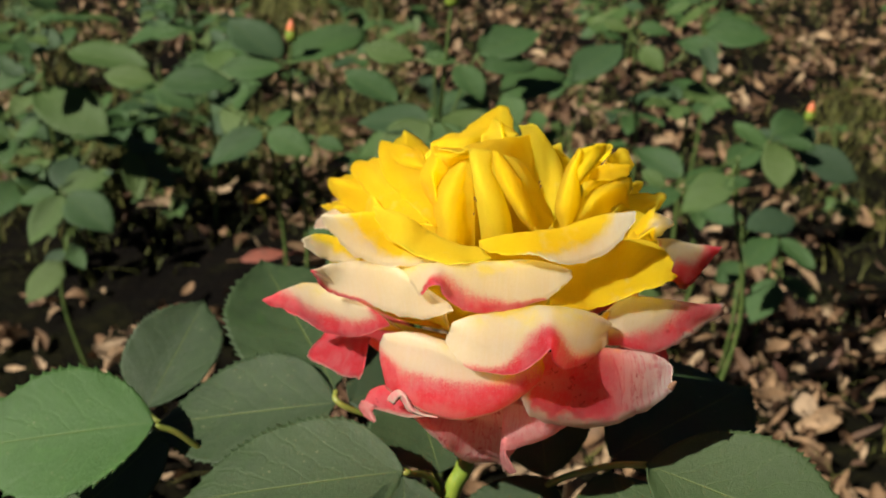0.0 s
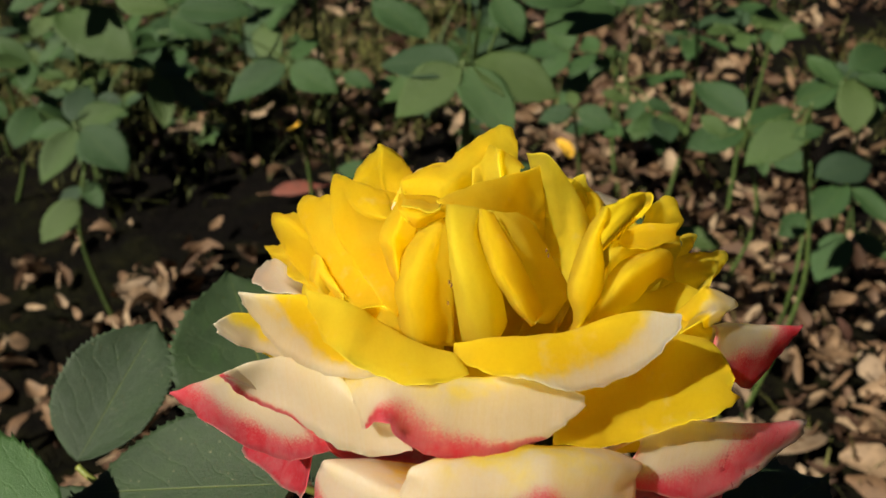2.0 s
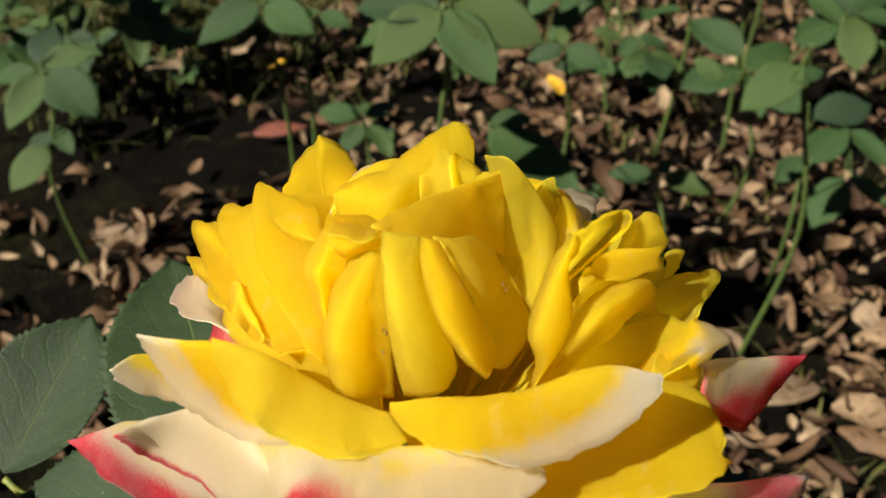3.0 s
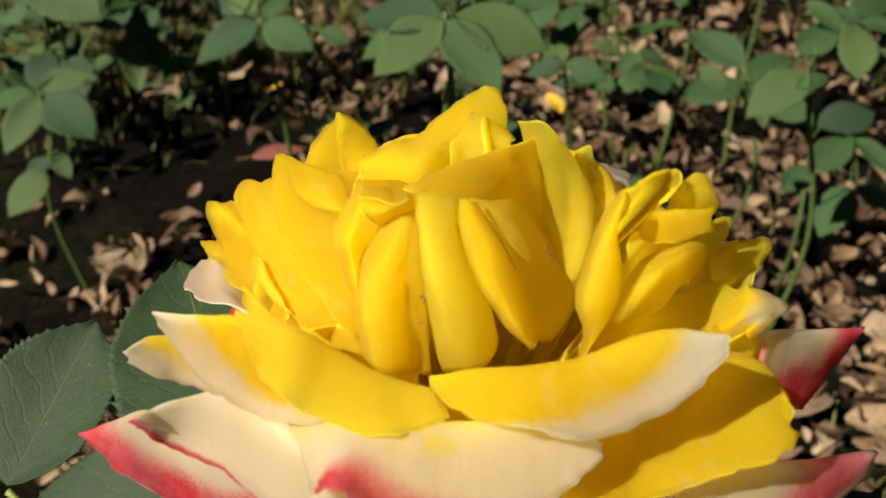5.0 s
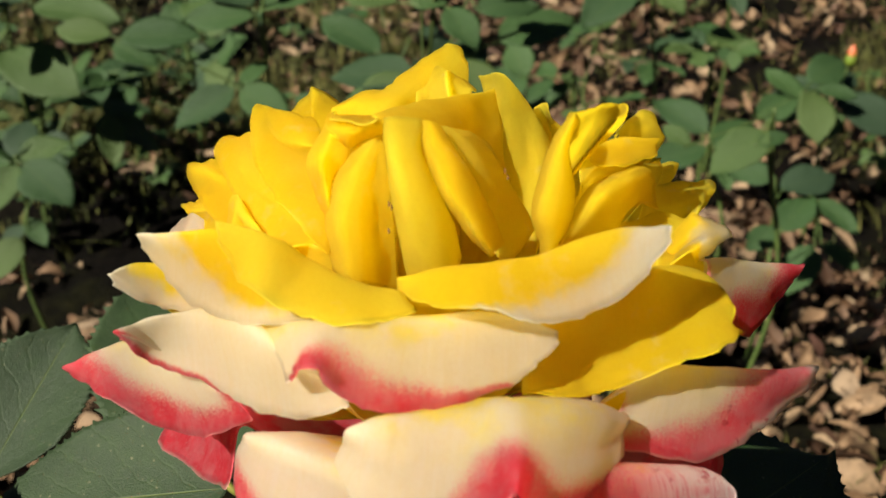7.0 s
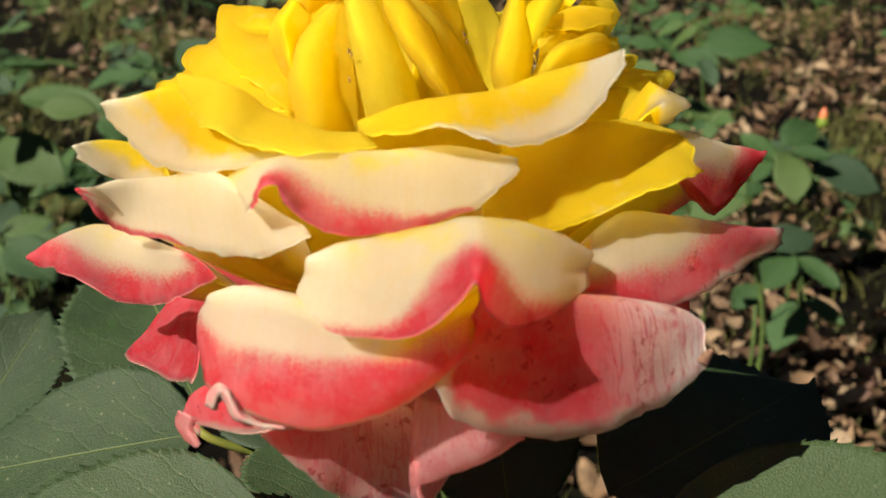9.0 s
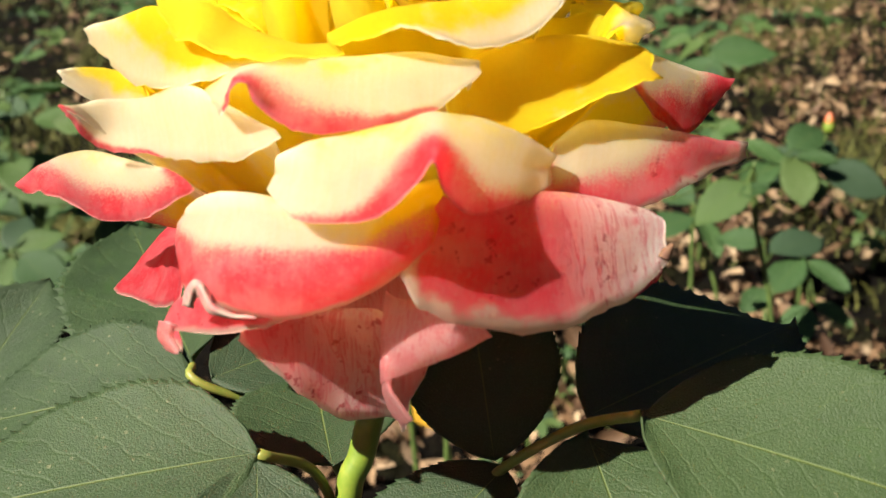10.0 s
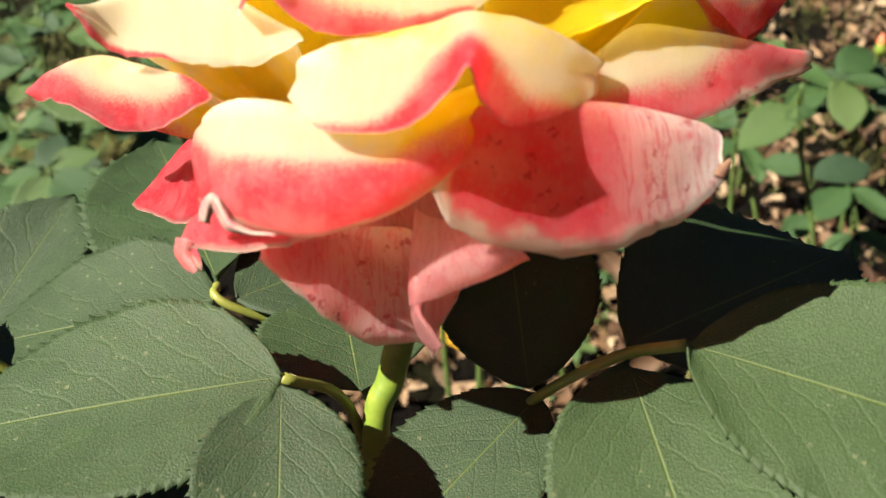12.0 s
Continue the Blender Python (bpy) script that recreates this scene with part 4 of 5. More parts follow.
fold([[(137.2, 15, 44.6), (151.2, 18.3, 52.2), (164.3, 20.8, 61.2)], [(131.8, 16.5, 41.3), (141.2, 19.3, 51.6), (149.6, 19.1, 62.9)], [(119.3, 16.4, 39.5), (133.7, 20.3, 48.8), (141.5, 21.1, 59.5)], [(104.4, 16, 39.9), (123.2, 20.1, 45.8), (134.9, 23.4, 53.9)], [(97.1, 16.1, 39.9), (116.3, 20.3, 43.5), (130.3, 25.6, 48.4)]])
fold([[(-51.6, 20, 61.8), (-67.4, 19.5, 61.9), (-81.5, 18.3, 61.9)], [(-51.2, 18, 59.8), (-51.3, 19, 63.1), (-82.7, 15.1, 61.6)], [(-46.6, 16, 61.1), (-45.5, 17, 63.5), (-83.9, 12.2, 61.1)], [(-41.4, 14, 61.8), (-41.7, 14.8, 63.6), (-57.4, 11, 62.9)], [(-35.3, 12.5, 62.9), (-39.4, 12, 63.4), (-46.7, 10, 63.2)]])
fold([[(-53, 20.5, 64.7), (-68.5, 18, 63.2)], [(-46.5, 18.5, 64.5), (-64.8, 15, 63)], [(-40.1, 17.5, 64.2), (-52.5, 14, 63.3)], [(-38, 15.5, 64.5), (-52.2, 12, 63.3)]])
# the far side of the bloom
for k, (az, r, z) in enumerate([(150, 50, 22), (180, 54, 24), (212, 52, 20), (238, 50, 16), (135, 46, 34), (165, 46, 38), (196, 46, 40), (222, 44, 36), (150, 36, 44), (205, 36, 46), (235, 40, 42), (112, 44, 14), (-112, 46, 10), (115, 40, 30)]):
    petal((7, 6), 3, 9 if z < 30 else 0, 16 if z < 30 else 4, [((az - 24, r - 9, z + 2), (az - 22, r - 6, z + 1)), ((az - 10, r - 6, z + 5), (az - 10, r, z + 2)), ((az, r - 6, z + 6), (az, r + 3, z + 3)), ((az + 12, r - 6, z + 5), (az + 11, r, z + 1)), ((az + 24, r - 9, z + 2), (az + 22, r - 6, z))])
# stem and leaves
part("stem", rod([Vector(p) - rose_at for p in ((0.014, 0.245, 0.02), (0.009, 0.242, 0.2), (0.006, 0.245, 0.36), (0.0075, 0.246, 0.423), (0.011, 0.2475, 0.437), (0.0145, 0.252, 0.450), (0.017, 0.260, 0.458))], [0.0042, 0.0036, 0.0029, 0.0026, 0.0026, 0.0027, 0.003], 14), STEM, rose, "smooth yellow-green flower stem")


def compound(stalk, blades, mat, seed):
    """A leaf of the bush: a stalk through points in the world, with blades (base, tip, width, up, droop, fold)."""
    pts = [Vector(p) - rose_at for p in stalk]
    leaf = part("leaf", rod(pts, [0.0014] + [0.0010] * (len(pts) - 1), 8), STALK, rose, "compound rose leaf with dark green toothed leaflets")
    for k, (b, t, w, up, droop, fold) in enumerate(blades):
        length = (Vector(t) - Vector(b)).length
        ob = part("leaflet", leaflet(length, w, droop, fold, 157, 11, 18 if mat is LIME else 26, 0.03, seed * 7 + k, 0.0004, 0.034 if mat is LIME else 0.018), mat, leaf)
        ob.matrix_basis = Matrix.Translation(-rose_at) @ aim(b, t, up)
    return leaf


# east side, in front
compound([(0.016, 0.243, 0.415), (0.036, 0.250, 0.430), (0.050, 0.238, 0.447), (0.060, 0.231, 0.4535)], [
    ((0.060, 0.231, 0.4535), (0.114, 0.207, 0.448), 0.039, (-0.1, -0.5, 1), 0.06, 0.10),
    ((0.052, 0.237, 0.446), (0.063, 0.186, 0.425), 0.039, (-0.05, -0.35, 1), 0.05, 0.14),
    ((0.053, 0.244, 0.446), (0.104, 0.289, 0.444), 0.043, (0.1, -0.45, 1), 0.02, 0.15),
    ((0.036, 0.252, 0.432), (0.031, 0.279, 0.464), 0.031, (0.0, -1.1, 0.8), 0.0, 0.1),
    ((0.038, 0.251, 0.431), (0.008, 0.219, 0.417), 0.029, (0.0, -0.4, 1), 0.05, 0.14),
], LEAF, 1)
# west side, in front
compound([(0.008, 0.247, 0.405), (0.003, 0.246, 0.432), (-0.006, 0.236, 0.444)], [
    ((-0.006, 0.236, 0.444), (-0.069, 0.228, 0.438), 0.041, (0.0, -0.35, 1), 0.05, 0.12),
    ((-0.006, 0.235, 0.443), (-0.001, 0.196, 0.423), 0.027, (0.05, -0.4, 1), 0.03, 0.16),
    ((-0.008, 0.256, 0.430), (-0.052, 0.226, 0.414), 0.030, (0, -0.3, 1), 0.02, 0.12),
    ((0.004, 0.254, 0.430), (-0.006, 0.293, 0.437), 0.036, (0, -0.45, 1), 0.02, 0.12),
], LEAF, 2)
# west side, behind
compound([(0.014, 0.258, 0.395), (-0.004, 0.285, 0.418), (-0.028, 0.280, 0.435), (-0.031, 0.285, 0.437)], [
    ((-0.031, 0.286, 0.437), (-0.070, 0.366, 0.445), 0.050, (-0.1, -0.35, 1), 0.02, 0.14),
    ((-0.030, 0.280, 0.436), (-0.094, 0.287, 0.420), 0.043, (0.0, -0.35, 1), 0.02, 0.12),
    ((-0.026, 0.282, 0.435), (0.010, 0.309, 0.439), 0.036, (0.0, -0.35, 1), 0.05, 0.1),
], LEAF, 3)
compound([(0.012, 0.262, 0.330), (-0.050, 0.300, 0.385), (-0.092, 0.304, 0.405), (-0.102, 0.307, 0.410)], [
    ((-0.102, 0.308, 0.411), (-0.090, 0.351, 0.433), 0.036, (0.0, -0.4, 1), 0.02, 0.3),
    ((-0.094, 0.303, 0.405), (-0.128, 0.262, 0.386), 0.036, (0, -0.2, 1), 0.05, 0.15),
], LEAF, 4)
compound([(0.012, 0.262, 0.300), (-0.050, 0.282, 0.385), (-0.076, 0.272, 0.424), (-0.086, 0.268, 0.433)], [
    ((-0.086, 0.268, 0.434), (-0.146, 0.260, 0.428), 0.046, (0.0, -0.5, 1), 0.05, 0.10),
], LIME, 5)


# a withered nub at the corner of the largest old petal
nub = around(45, 61.3, 17.2)
part("dry_tip", rod([nub - np.array((0.0006, 0.0004, 0.0010)), nub, nub + np.array((0.0007, -0.0003, 0.0012))], [0.0009, 0.0008, 0.0003], 8), DRY, bloom, "withered brown petal tip")
# the bleached, curled edge of an old petal, and withered drooping tips
fold([[(-29.6, 53.5, 11.5), (-28, 54.2, 14.3), (-25.5, 54.7, 16.6), (-22.9, 55.6, 17), (-21.3, 56.4, 15.6), (-20, 56.8, 14.3), (-17.5, 57.2, 13.5), (-14.1, 57.4, 13.5)], [(-26.5, 55.2, 12.7), (-25.4, 55.8, 14.8), (-23.6, 56.4, 16.6), (-22, 57.2, 16.5), (-20.9, 57.8, 15.2), (-19.7, 58, 14.2), (-17.1, 57.7, 13.4), (-13.8, 57.6, 13.45)], [(-27, 54, 11.8), (-26.1, 54.6, 13.2), (-24.6, 55.2, 14.6), (-23.4, 56, 14.3), (-22.1, 56.8, 13.5), (-20.5, 57.2, 13), (-17.6, 57.3, 13.1), (-14.2, 57.3, 13.3)]], HEM, "bleached white curled petal edge")
fold([[(3.5, 45, 12.5), (2.5, 48, 7.4), (2, 50, 4.1), (2.2, 50, 0.2)], [(5.3, 46, 11.6), (4.1, 50, 7.6), (4, 51.5, 4.4), (4, 51.5, 1.7)], [(9.6, 47, 11), (8.8, 51, 8.7), (8.5, 52.5, 6), (8.5, 52, 3.2)], [(15, 47, 9), (14.2, 51, 8.1), (14.1, 52, 6.4), (14.3, 51.5, 4.6)], [(20.8, 46, 6.3), (20.1, 49, 6.7), (21.1, 49.5, 6), (21.8, 49, 5.3)]], red=0.2)
fold([[(2.2, 49.5, 4.2), (2.4, 49.5, 0.1), (2.5, 49.5, -2), (4, 49.5, -5.4), (5.5, 49.5, -7.1)], [(3, 51, 5.1), (3.2, 51, 1.4), (3.4, 51, -0.5), (5.1, 50.5, -4.1), (6.4, 50.3, -6.3)], [(4, 50, 4), (3.9, 50, 1.1), (3.8, 50, -0.8), (5.6, 50, -3.8), (7.1, 50, -6)]], red=0.2, label="drooping pink tip of an old petal")
fold([[(-42, 50, 4.9), (-43.4, 50, 2.1), (-41.3, 50, 0.4)], [(-36.8, 51.5, 6.6), (-38, 51.5, 4), (-36.1, 51, 1.2)], [(-35.6, 50.5, 5.9), (-37.1, 50.5, 3.6), (-35.5, 50.5, 1.7)]], red=0.2, label="shrivelled brownish pink petal tip")
# small brown specks on the inner petals
for k, spot in enumerate(((-17, 24.0, 56.1), (-16, 24.0, 55.6), (-17, 24.2, 51.9), (44, 14.1, 56.1), (45, 14.5, 55.0))):
    c = around(*spot)
    part("blemish", rod([c - np.array((0, 0, 0.0004)), c + np.array((0.0001, 0, 0)), c + np.array((0, 0, 0.0005))], [0.00006, 0.00015, 0.00005], 8), DRY, bloom, "tiny brown speck")


# ---- the young roses behind ----
def blade_set():
    """A few leaflets of different make, shared by the plants behind."""
    made = []
    for k in range(5):
        bm = leaflet(1.0, (0.54, 0.62, 0.5, 0.6, 0.56)[k], (0.05, 0.16, 0.1, 0.02, 0.2)[k], (0.2, 0.1, 0.28, 0.16, 0.12)[k], 53, 7, 13, 0.04, 50 + k, 0.006, 0.022)
        me = bpy.data.meshes.new("leaflet")
        bm.to_mesh(me)
        bm.free()
        for p in me.polygons:
            p.use_smooth = True
        me.materials.append(YOUNG)
        made.append(me)
    return made


BLADES = blade_set()
grow = random.Random(21)


def bud_mesh(size):
    bm = bmesh.new()
    prof = [(0.12, -0.5), (0.34, -0.42), (0.46, -0.15), (0.44, 0.15), (0.3, 0.5), (0.12, 0.8), (0.02, 0.95)]
    rings = [[bm.verts.new((r * size * math.cos(a), r * size * math.sin(a), z * size)) for a in np.linspace(0, 2 * math.pi, 12, endpoint=False)] for r, z in prof]
    for r0, r1 in zip(rings, rings[1:]):
        for k in range(12):
            bm.faces.new((r0[k], r0[(k + 1) % 12], r1[(k + 1) % 12], r1[k]))
    bm.faces.new(rings[-1])
    bm.faces.new(rings[0][::-1])
    return bm


BUD_RED = plain("bud_red", (0.55, 0.12, 0.06), 0.5, (0.5, 0.25, 0.05))


def seedling(root, leaves, bud=None, label="young rose plant with toothed green leaves on bare soil"):
    """A low plant: a stem from the soil and leaves (joint, tip, pairs of side leaflets) at places in the world."""
    foot = Vector((*root, height(*root) - 0.005))
    plant = holder("rose_seedling", foot, label, "rose plant", "young roses behind")
    top = Vector(bud) if bud else max((Vector(j) for j, _, _ in leaves), key=lambda p: p.z)
    low = min(Vector(j).z for j, _, _ in leaves)
    hub = Vector(leaves[0][0])
    way = [foot, foot.lerp(Vector((hub.x, hub.y, low)), 0.55) + Vector((grow.gauss(0, 0.01), grow.gauss(0, 0.01), 0)), hub.lerp(top, 0.3), top]
    part("stem", rod([p - foot for p in way], [0.0032, 0.0026, 0.0022, 0.0016], 8), SHOOT, plant)
    for j, t, pairs in leaves:
        j, t = Vector(j), Vector(t)
        reach = t - j
        start = way[1].lerp(way[2], 0.7)
        stalk = part("leaf", rod([start - foot, j - foot, j + reach * 0.5 - foot], [0.0012, 0.001, 0.0007], 6), SHOOT, plant)
        up = Vector((grow.gauss(0, 0.25), -0.35 + grow.gauss(0, 0.2), 1))
        side = reach.cross(up).normalized()
        jobs = [(j + reach * 0.48, t)]
        for k in range(pairs):
            b = j + reach * (0.44 - 0.3 * k)
            for s in (-1, 1):
                span = reach.length * (0.46 - 0.06 * k) * grow.uniform(0.85, 1.15)
                jobs.append((b, b + (side * s + reach.normalized() * 0.55).normalized() * span + Vector((0, 0, grow.gauss(-0.1, 0.12) * span))))
        for b, e in jobs:
            ob = new("leaflet", grow.choice(BLADES))
            ob.parent = stalk
            ob.matrix_basis = Matrix.Translation(-foot) @ aim(b, e, up) @ Matrix.Scale((e - b).length, 4)
    if bud:
        b = part("bud", bud_mesh(0.016), STEM, plant, "small closed flower bud")
        b.location = top - foot
        tip = part("bud_tip", bud_mesh(0.0125), BUD_RED, b, "orange-red petals at the tip")
        tip.location = (0, 0, 0.007)
    return plant


def sprig(root, leaves, bud=None, label="young rose plant with toothed green leaves on bare soil"):
    """A low plant from the soil, its leaves (joint, leaflets from base to tip) at places in the world."""
    foot = Vector((*root, height(*root) - 0.005))
    plant = holder("rose_seedling", foot, label, "rose plant", "young roses behind")
    hub = Vector(leaves[0][0])
    top = Vector(bud) if bud else hub + Vector((0, 0, 0.004))
    way = [foot, foot.lerp(hub, 0.5) + Vector((grow.gauss(0, 0.012), grow.gauss(0, 0.012), 0)), hub.lerp(foot, 0.12) + Vector((0.004, 0.006, 0)), top]
    part("stem", rod([p - foot for p in way], [0.0026, 0.0022, 0.0019, 0.0012], 8), SHOOT, plant)
    for j, blades in leaves:
        j = Vector(j)
        start = way[1].lerp(way[2], 0.75)
        bm = rod([start - foot, start.lerp(j, 0.6) - foot + Vector((0, 0, 0.006)), j - foot], [0.0012, 0.001, 0.0009], 6)
        for b, e in blades:
            rod([j - foot, Vector(b) - foot, Vector(b).lerp(Vector(e), 0.06) - foot], [0.0008, 0.0007, 0.0006], 6, bm)
        leaf = part("leaf", bm, SHOOT, plant)
        for b, e in blades:
            ob = new("leaflet", grow.choice(BLADES))
            ob.parent = leaf
            ob.matrix_basis = Matrix.Translation(-foot) @ aim(b, e, (grow.gauss(0, 0.12), -0.55 + grow.gauss(0, 0.12), 1)) @ Matrix.Scale((Vector(e) - Vector(b)).length, 4)
    if bud:
        b = part("bud", bud_mesh(0.013), STEM, plant, "small closed flower bud")
        b.location = top - foot
        tip = part("bud_tip", bud_mesh(0.010), BUD_RED, b, "orange-red petals at the tip")
        tip.location = (0, 0, 0.006)
    return plant


sprig((-0.171, 0.930), [
    ((-0.175, 0.920, 0.306), [((-0.178, 0.921, 0.306), (-0.225, 0.883, 0.285)), ((-0.173, 0.920, 0.305), (-0.127, 0.895, 0.292)), ((-0.171, 0.924, 0.308), (-0.158, 0.956, 0.325))]),
    ((-0.127, 0.920, 0.300), [((-0.127, 0.920, 0.300), (-0.098, 0.909, 0.294)), ((-0.129, 0.923, 0.302), (-0.146, 0.913, 0.297))])], None)
sprig((-0.157, 0.960), [
    ((-0.161, 0.950, 0.365), [((-0.166, 0.954, 0.367), (-0.224, 1.002, 0.393)), ((-0.162, 0.945, 0.362), (-0.221, 0.941, 0.360)), ((-0.158, 0.950, 0.365), (-0.129, 0.968, 0.374)), ((-0.157, 0.954, 0.367), (-0.086, 0.999, 0.392))]),
    ((-0.282, 0.950, 0.338), [((-0.281, 0.953, 0.340), (-0.207, 0.957, 0.342)), ((-0.284, 0.946, 0.336), (-0.242, 0.922, 0.323)), ((-0.289, 0.954, 0.340), (-0.341, 0.961, 0.344))])], (-0.153, 0.950, 0.392))
sprig((-0.008, 0.730), [
    ((-0.012, 0.720, 0.387), [((-0.015, 0.722, 0.388), (-0.068, 0.724, 0.389)), ((-0.014, 0.719, 0.387), (-0.054, 0.686, 0.368)), ((-0.011, 0.718, 0.386), (0.022, 0.678, 0.364)), ((-0.007, 0.723, 0.389), (0.052, 0.708, 0.380))])], None)
sprig((-0.009, 0.810), [
    ((-0.013, 0.800, 0.410), [((-0.030, 0.804, 0.412), (-0.073, 0.815, 0.418)), ((-0.022, 0.805, 0.413), (0.006, 0.803, 0.412)), ((0.005, 0.800, 0.410), (0.026, 0.765, 0.391))]),
    ((0.020, 0.800, 0.419), [((0.021, 0.802, 0.420), (0.073, 0.828, 0.434)), ((0.025, 0.788, 0.412), (0.069, 0.799, 0.418))]),
    ((-0.021, 0.800, 0.355), [((-0.022, 0.799, 0.355), (-0.077, 0.777, 0.343)), ((-0.045, 0.825, 0.369), (-0.092, 0.858, 0.387)), ((-0.008, 0.798, 0.354), (0.035, 0.837, 0.376)), ((0.043, 0.838, 0.376), (0.102, 0.870, 0.394))])], (-0.001, 0.800, 0.462))
sprig((0.094, 1.110), [
    ((0.090, 1.100, 0.203), [((0.088, 1.100, 0.203), (0.053, 1.087, 0.197)), ((0.093, 1.101, 0.204), (0.135, 1.081, 0.193)), ((0.092, 1.105, 0.206), (0.084, 1.125, 0.217))]),
    ((0.136, 1.100, 0.225), [((0.118, 1.099, 0.225), (0.149, 1.094, 0.222))])], None)
sprig((-0.390, 0.960), [
    ((-0.394, 0.950, 0.223), [((-0.395, 0.953, 0.225), (-0.398, 0.997, 0.249)), ((-0.392, 0.954, 0.225), (-0.348, 0.970, 0.234)), ((-0.398, 0.947, 0.222), (-0.436, 0.935, 0.215)), ((-0.390, 0.944, 0.220), (-0.408, 0.891, 0.191)), ((-0.385, 0.946, 0.221), (-0.329, 0.905, 0.199))]),
    ((-0.396, 0.950, 0.150), [((-0.399, 0.941, 0.145), (-0.425, 0.900, 0.123)), ((-0.400, 0.956, 0.153), (-0.417, 0.936, 0.142)), ((-0.399, 0.962, 0.156), (-0.376, 0.939, 0.144))])], None)
sprig((0.266, 1.060), [
    ((0.262, 1.050, 0.218), [((0.261, 1.058, 0.223), (0.209, 1.101, 0.246)), ((0.264, 1.044, 0.215), (0.314, 1.076, 0.233)), ((0.257, 1.042, 0.214), (0.199, 1.022, 0.203)), ((0.266, 1.037, 0.211), (0.276, 0.998, 0.190))]),
    ((0.342, 1.050, 0.267), [((0.296, 1.025, 0.254), (0.340, 1.045, 0.265)), ((0.344, 1.044, 0.264), (0.315, 1.080, 0.284)), ((0.355, 1.063, 0.275), (0.398, 1.098, 0.294)), ((0.360, 1.057, 0.271), (0.399, 1.051, 0.268)), ((0.356, 1.054, 0.270), (0.353, 1.002, 0.241))])], None)
sprig((0.386, 1.090), [
    ((0.382, 1.080, 0.252), [((0.370, 1.082, 0.253), (0.308, 1.061, 0.241)), ((0.379, 1.087, 0.256), (0.349, 1.107, 0.267)), ((0.387, 1.091, 0.257), (0.421, 1.119, 0.273)), ((0.388, 1.080, 0.252), (0.457, 1.054, 0.237)), ((0.381, 1.074, 0.248), (0.375, 1.035, 0.227))])], (0.396, 1.080, 0.294))
sprig((0.314, 0.980), [
    ((0.310, 0.970, 0.190), [((0.315, 0.995, 0.203), (0.271, 1.005, 0.209)), ((0.310, 0.940, 0.173), (0.348, 0.979, 0.195)), ((0.308, 0.944, 0.175), (0.276, 0.922, 0.163)), ((0.319, 0.981, 0.196), (0.376, 1.006, 0.210))]),
    ((0.351, 0.970, 0.185), [((0.352, 0.977, 0.189), (0.385, 0.947, 0.172)), ((0.340, 0.930, 0.163), (0.308, 0.890, 0.141)), ((0.347, 0.933, 0.165), (0.377, 0.911, 0.153))])], None)
sprig((-0.506, 1.310), [
    ((-0.510, 1.300, 0.277), [((-0.516, 1.303, 0.279), (-0.582, 1.325, 0.291)), ((-0.504, 1.295, 0.274), (-0.398, 1.286, 0.269)), ((-0.512, 1.306, 0.280), (-0.517, 1.345, 0.302))]),
    ((-0.558, 1.300, 0.228), [((-0.563, 1.316, 0.237), (-0.598, 1.295, 0.225)), ((-0.551, 1.289, 0.222), (-0.445, 1.239, 0.195)), ((-0.559, 1.289, 0.222), (-0.571, 1.248, 0.199))])], None)
sprig((0.228, 1.260), [
    ((0.224, 1.250, 0.329), [((0.204, 1.244, 0.325), (0.142, 1.188, 0.294)), ((0.232, 1.241, 0.324), (0.254, 1.203, 0.303)), ((0.232, 1.274, 0.342), (0.272, 1.263, 0.336)), ((0.219, 1.264, 0.336), (0.186, 1.281, 0.346))]),
    ((0.316, 1.250, 0.332), [((0.328, 1.233, 0.322), (0.277, 1.257, 0.336)), ((0.316, 1.266, 0.340), (0.398, 1.262, 0.338)), ((0.308, 1.241, 0.327), (0.318, 1.203, 0.306))])], None)
sprig((-0.110, 1.060), [
    ((-0.114, 1.050, 0.133), [((-0.116, 1.055, 0.136), (-0.161, 1.059, 0.138)), ((-0.112, 1.046, 0.131), (-0.132, 1.019, 0.116)), ((-0.109, 1.055, 0.136), (-0.082, 1.076, 0.147)), ((-0.105, 1.047, 0.131), (-0.078, 1.016, 0.114))])], None)
sprig((0.024, 0.810), [
    ((0.020, 0.800, 0.265), [((0.021, 0.797, 0.264), (0.093, 0.753, 0.240)), ((0.020, 0.802, 0.266), (0.053, 0.810, 0.271))])], None)
sprig((0.182, 0.960), [
    ((0.178, 0.950, 0.144), [((0.177, 0.951, 0.144), (0.132, 0.952, 0.145)), ((0.183, 0.950, 0.144), (0.232, 0.941, 0.139)), ((0.179, 0.953, 0.146), (0.191, 0.969, 0.154))])], None)
sprig((-0.549, 1.310), [
    ((-0.553, 1.300, 0.110), [((-0.561, 1.300, 0.110), (-0.601, 1.266, 0.091)), ((-0.552, 1.307, 0.114), (-0.522, 1.344, 0.134)), ((-0.550, 1.291, 0.105), (-0.506, 1.242, 0.078))])], None)
sprig((0.261, 0.860), [
    ((0.257, 0.850, 0.320), [((0.249, 0.834, 0.311), (0.203, 0.804, 0.294)), ((0.239, 0.823, 0.305), (0.266, 0.833, 0.310)), ((0.189, 0.820, 0.304), (0.170, 0.837, 0.313))])], None)
seedling((-0.539, 1.345), [((-0.544, 1.300, 0.294), (-0.573, 1.200, 0.297), 2), ((-0.555, 1.350, 0.297), (-0.556, 1.500, 0.280), 2)], None)
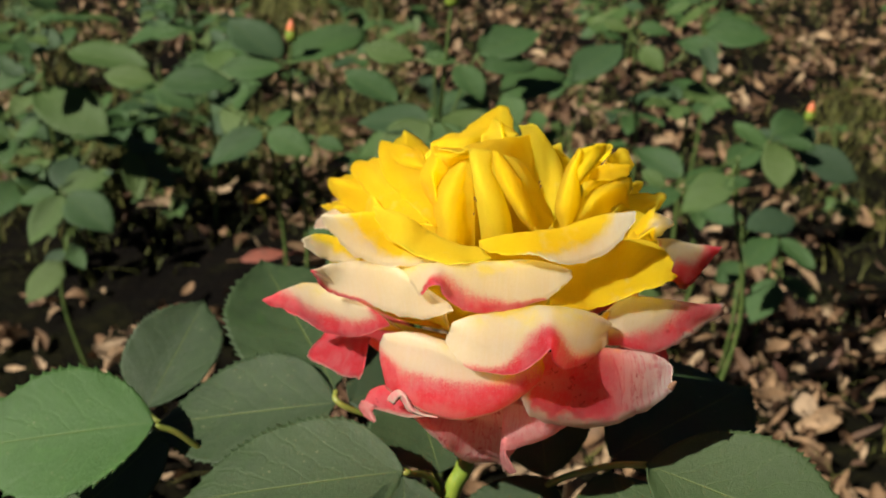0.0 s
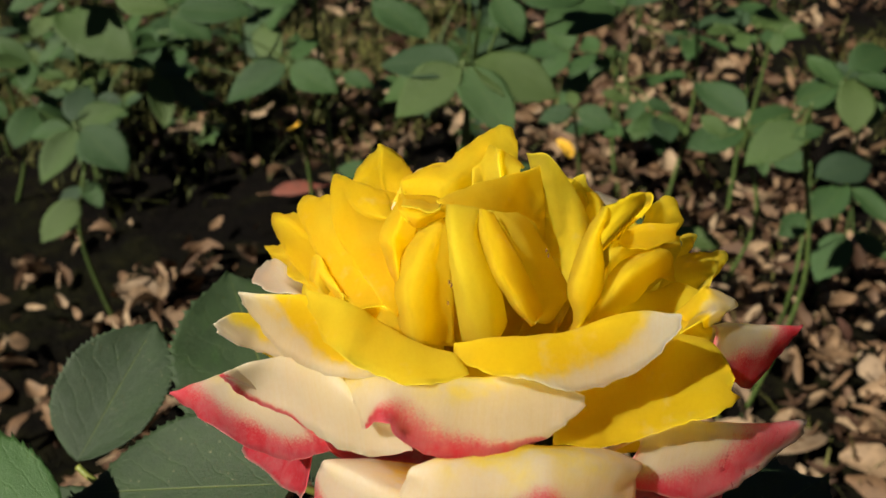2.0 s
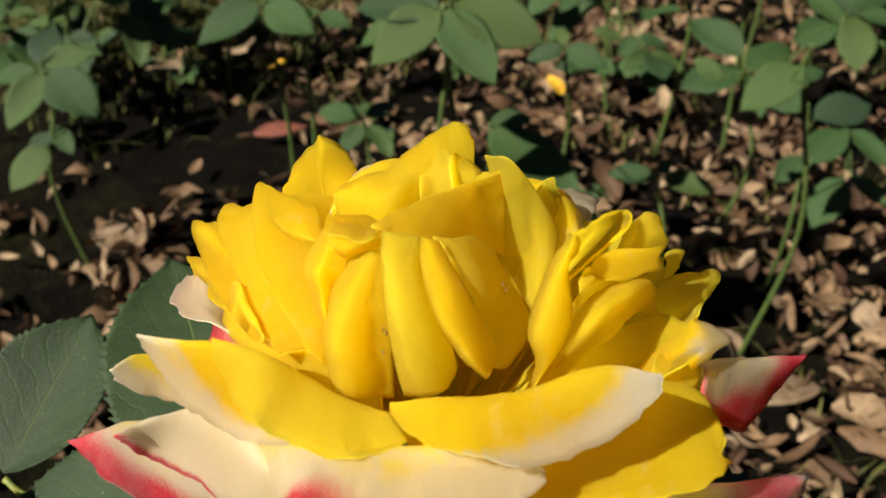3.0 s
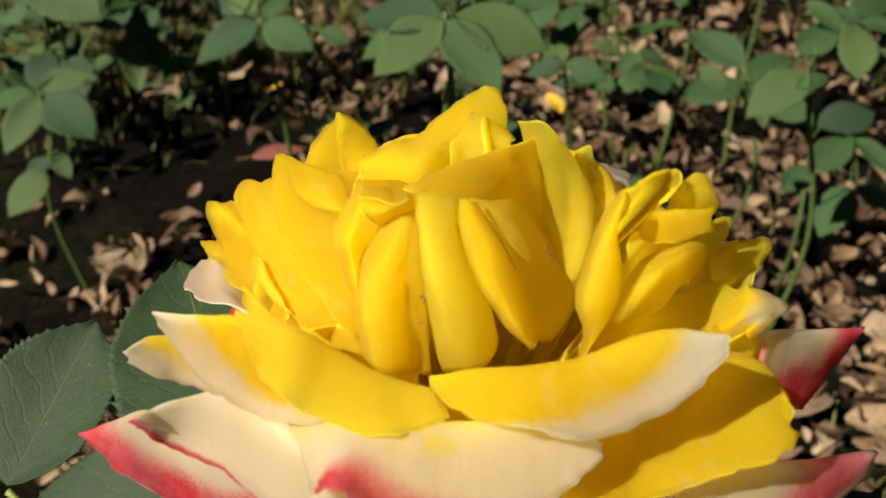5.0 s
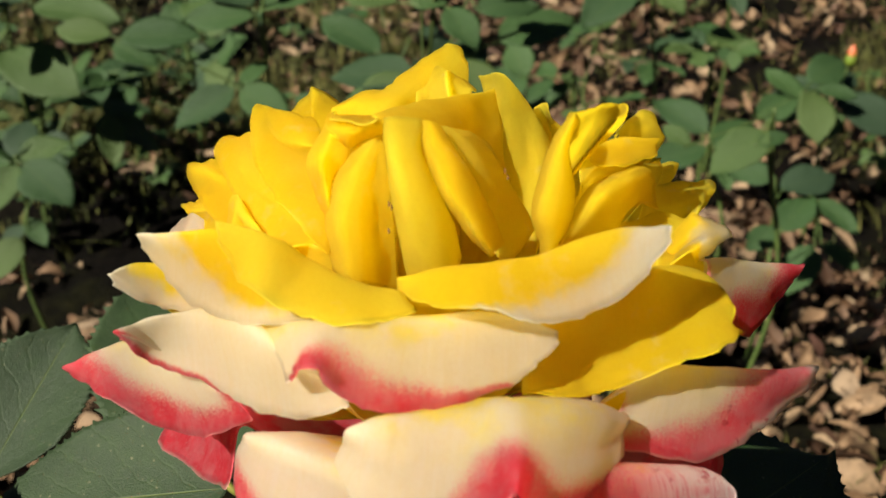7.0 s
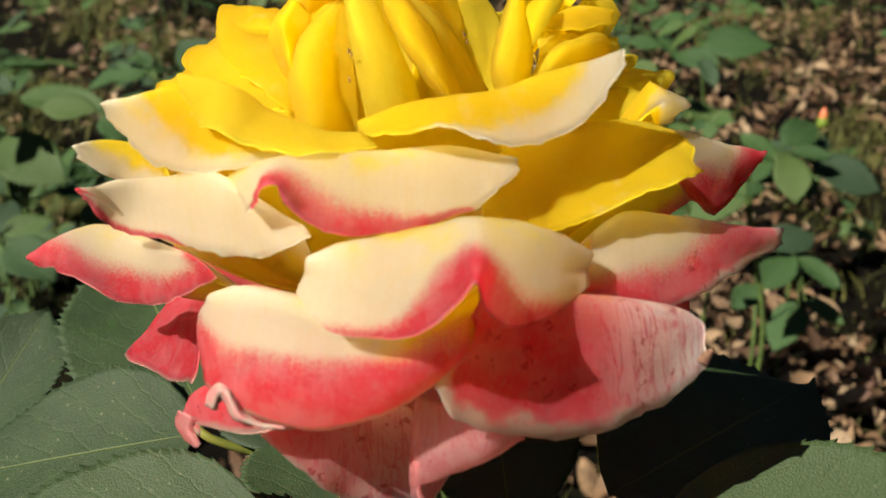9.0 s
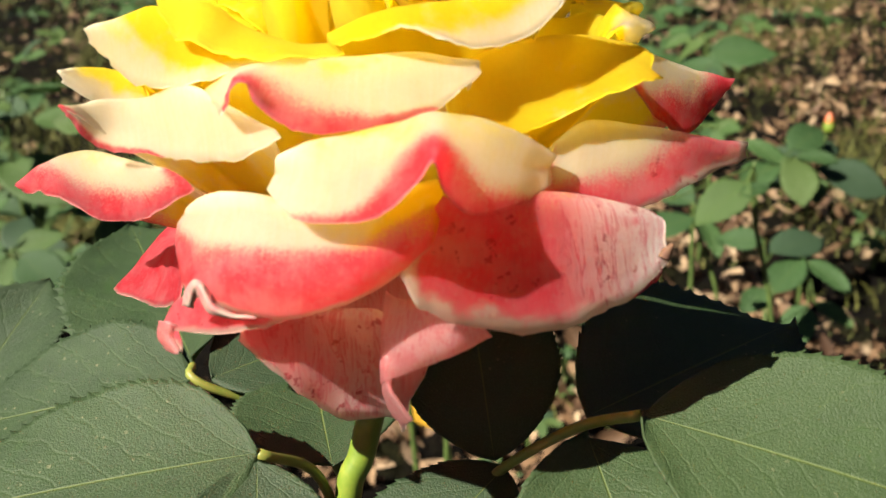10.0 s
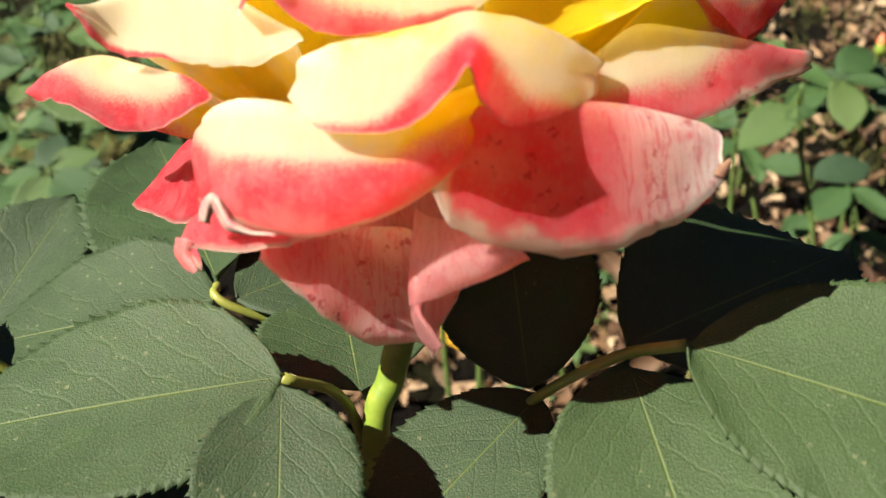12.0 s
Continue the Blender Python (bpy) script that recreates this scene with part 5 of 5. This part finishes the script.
seedling((0.312, 1.260), [((0.299, 1.250, 0.246), (0.239, 1.200, 0.267), 2), ((0.309, 1.250, 0.254), (0.343, 1.200, 0.263), 2), ((0.297, 1.220, 0.248), (0.314, 1.400, 0.241), 1)], None)
seedling((0.379, 1.520), [((0.366, 1.500, 0.308), (0.444, 1.450, 0.305), 2), ((0.373, 1.500, 0.317), (0.333, 1.600, 0.320), 2)], None)
seedling((-0.351, 1.395), [((-0.371, 1.400, 0.276), (-0.463, 1.500, 0.283), 2), ((-0.350, 1.350, 0.281), (-0.283, 1.250, 0.279), 1)], None)

# more of them further back and at the sides
for k in range(50):
    y = 1.25 + 3.6 * (k / 50) ** 1.25
    x = grow.gauss(0, 0.62) * (0.4 + 0.55 * y)
    tall = grow.uniform(0.08, 0.30)
    lv = []
    for q in range(grow.randint(4, 7)):
        a, r = grow.uniform(0, 2 * math.pi), grow.uniform(0.07, 0.14)
        h = height(x, y) + tall * grow.uniform(0.45, 1.05)
        j = (x + 0.3 * r * math.cos(a), y + 0.3 * r * math.sin(a), h)
        lv.append((j, (x + r * 1.2 * math.cos(a), y + r * 1.2 * math.sin(a), h + grow.gauss(0.0, 0.03)), grow.randint(1, 2)))
    seedling((x, y), lv)
# a loose stand of them beyond
for k in range(44):
    y = 2.4 + 4.6 * k / 44
    x = grow.gauss(0, 0.6) * (0.5 + 0.5 * y)
    lv = []
    for q in range(5):
        a, r = grow.uniform(0, 2 * math.pi), grow.uniform(0.10, 0.20)
        h = height(x, y) + grow.uniform(0.06, 0.30)
        lv.append(((x + 0.3 * r * math.cos(a), y + 0.3 * r * math.sin(a), h), (x + 1.2 * r * math.cos(a), y + 1.2 * r * math.sin(a), h + grow.gauss(0, 0.03)), 1))
    seedling((x, y), lv)
# low weeds between them, close to the soil
for k in range(26):
    y = 0.75 + 1.5 * grow.random()
    x = grow.uniform(-1, 1) * (0.25 + 0.5 * y)
    lv = []
    for q in range(grow.randint(3, 5)):
        a, r = grow.uniform(0, 2 * math.pi), grow.uniform(0.03, 0.06)
        h = height(x, y) + grow.uniform(0.02, 0.07)
        lv.append(((x + 0.2 * r * math.cos(a), y + 0.2 * r * math.sin(a), h), (x + r * math.cos(a), y + r * math.sin(a), h + grow.gauss(0, 0.01)), 1))
    if x > -0.15 or y > 1.3:
        seedling((x, y), lv, None, "low sprout with small green leaves on soil")


# single fallen leaves that stand out on the soil
def dead_leaf(place, length, width, yaw, mat, label, curl=0.25, tip=12):
    ob = holder("dead_leaf", (place[0], place[1], height(place[0], place[1]) + place[2]), label, "dead leaf")
    blade = part("blade", leaflet(length, width, 0.12, curl, 18, 7, 0, 0.06, int(yaw)), mat, ob)
    blade.matrix_basis = pose(0, 0, 0, tip, 0, yaw)
    part("stalk", rod([(0, 0, 0), pose(0, 0, 0, 0, 0, yaw) @ Vector((0.004, -0.2 * length, 0.002))], [0.0011, 0.0007], 6), DRY, ob)


RUSSET = plain("russet", (0.20, 0.05, 0.03), 0.7, (0.11, 0.04, 0.025))
TAN = plain("tan", (0.20, 0.14, 0.085), 0.75, (0.12, 0.075, 0.04), 90)
GOLD = plain("gold", (0.75, 0.45, 0.03), 0.6, (0.60, 0.30, 0.03))
dead_leaf((0.114, 1.398, 0.03), 0.035, 0.026, 40, GOLD, "small fallen yellow leaf on dark soil", 0.3, 35)
dead_leaf((-0.30, 1.43, 0.03), 0.032, 0.024, 250, GOLD, "small fallen yellow leaf beside grass", 0.3, 35)
dead_leaf((-0.278, 1.227, 0.02), 0.095, 0.020, 290, RUSSET, "long red-brown dead leaf on soil", 0.2, 6)
dead_leaf((-0.444, 1.42, 0.02), 0.070, 0.062, 20, TAN, "round pale tan dead leaf on dark soil", 0.1, 4)
dead_leaf((0.315, 0.813, 0.02), 0.060, 0.042, 130, TAN, "pale tan dead leaf among the litter", 0.35, 15)
dead_leaf((-0.347, 0.971, 0.02), 0.055, 0.040, 70, TAN, "pale tan curled dead leaf on soil", 0.4, 15)
dead_leaf((0.004, 0.935, 0.06), 0.085, 0.055, 60, GOLD, "yellowing fallen leaf lying on the litter", 0.3, 20)
dead_leaf((0.09, 0.62, 0.02), 0.070, 0.040, 330, TAN, "dry brown-pink dead leaf under the bush", 0.4, 15)
dead_leaf((-0.08, 0.60, 0.02), 0.065, 0.045, 190, TAN, "dry curled dead leaf under the bush", 0.4, 15)
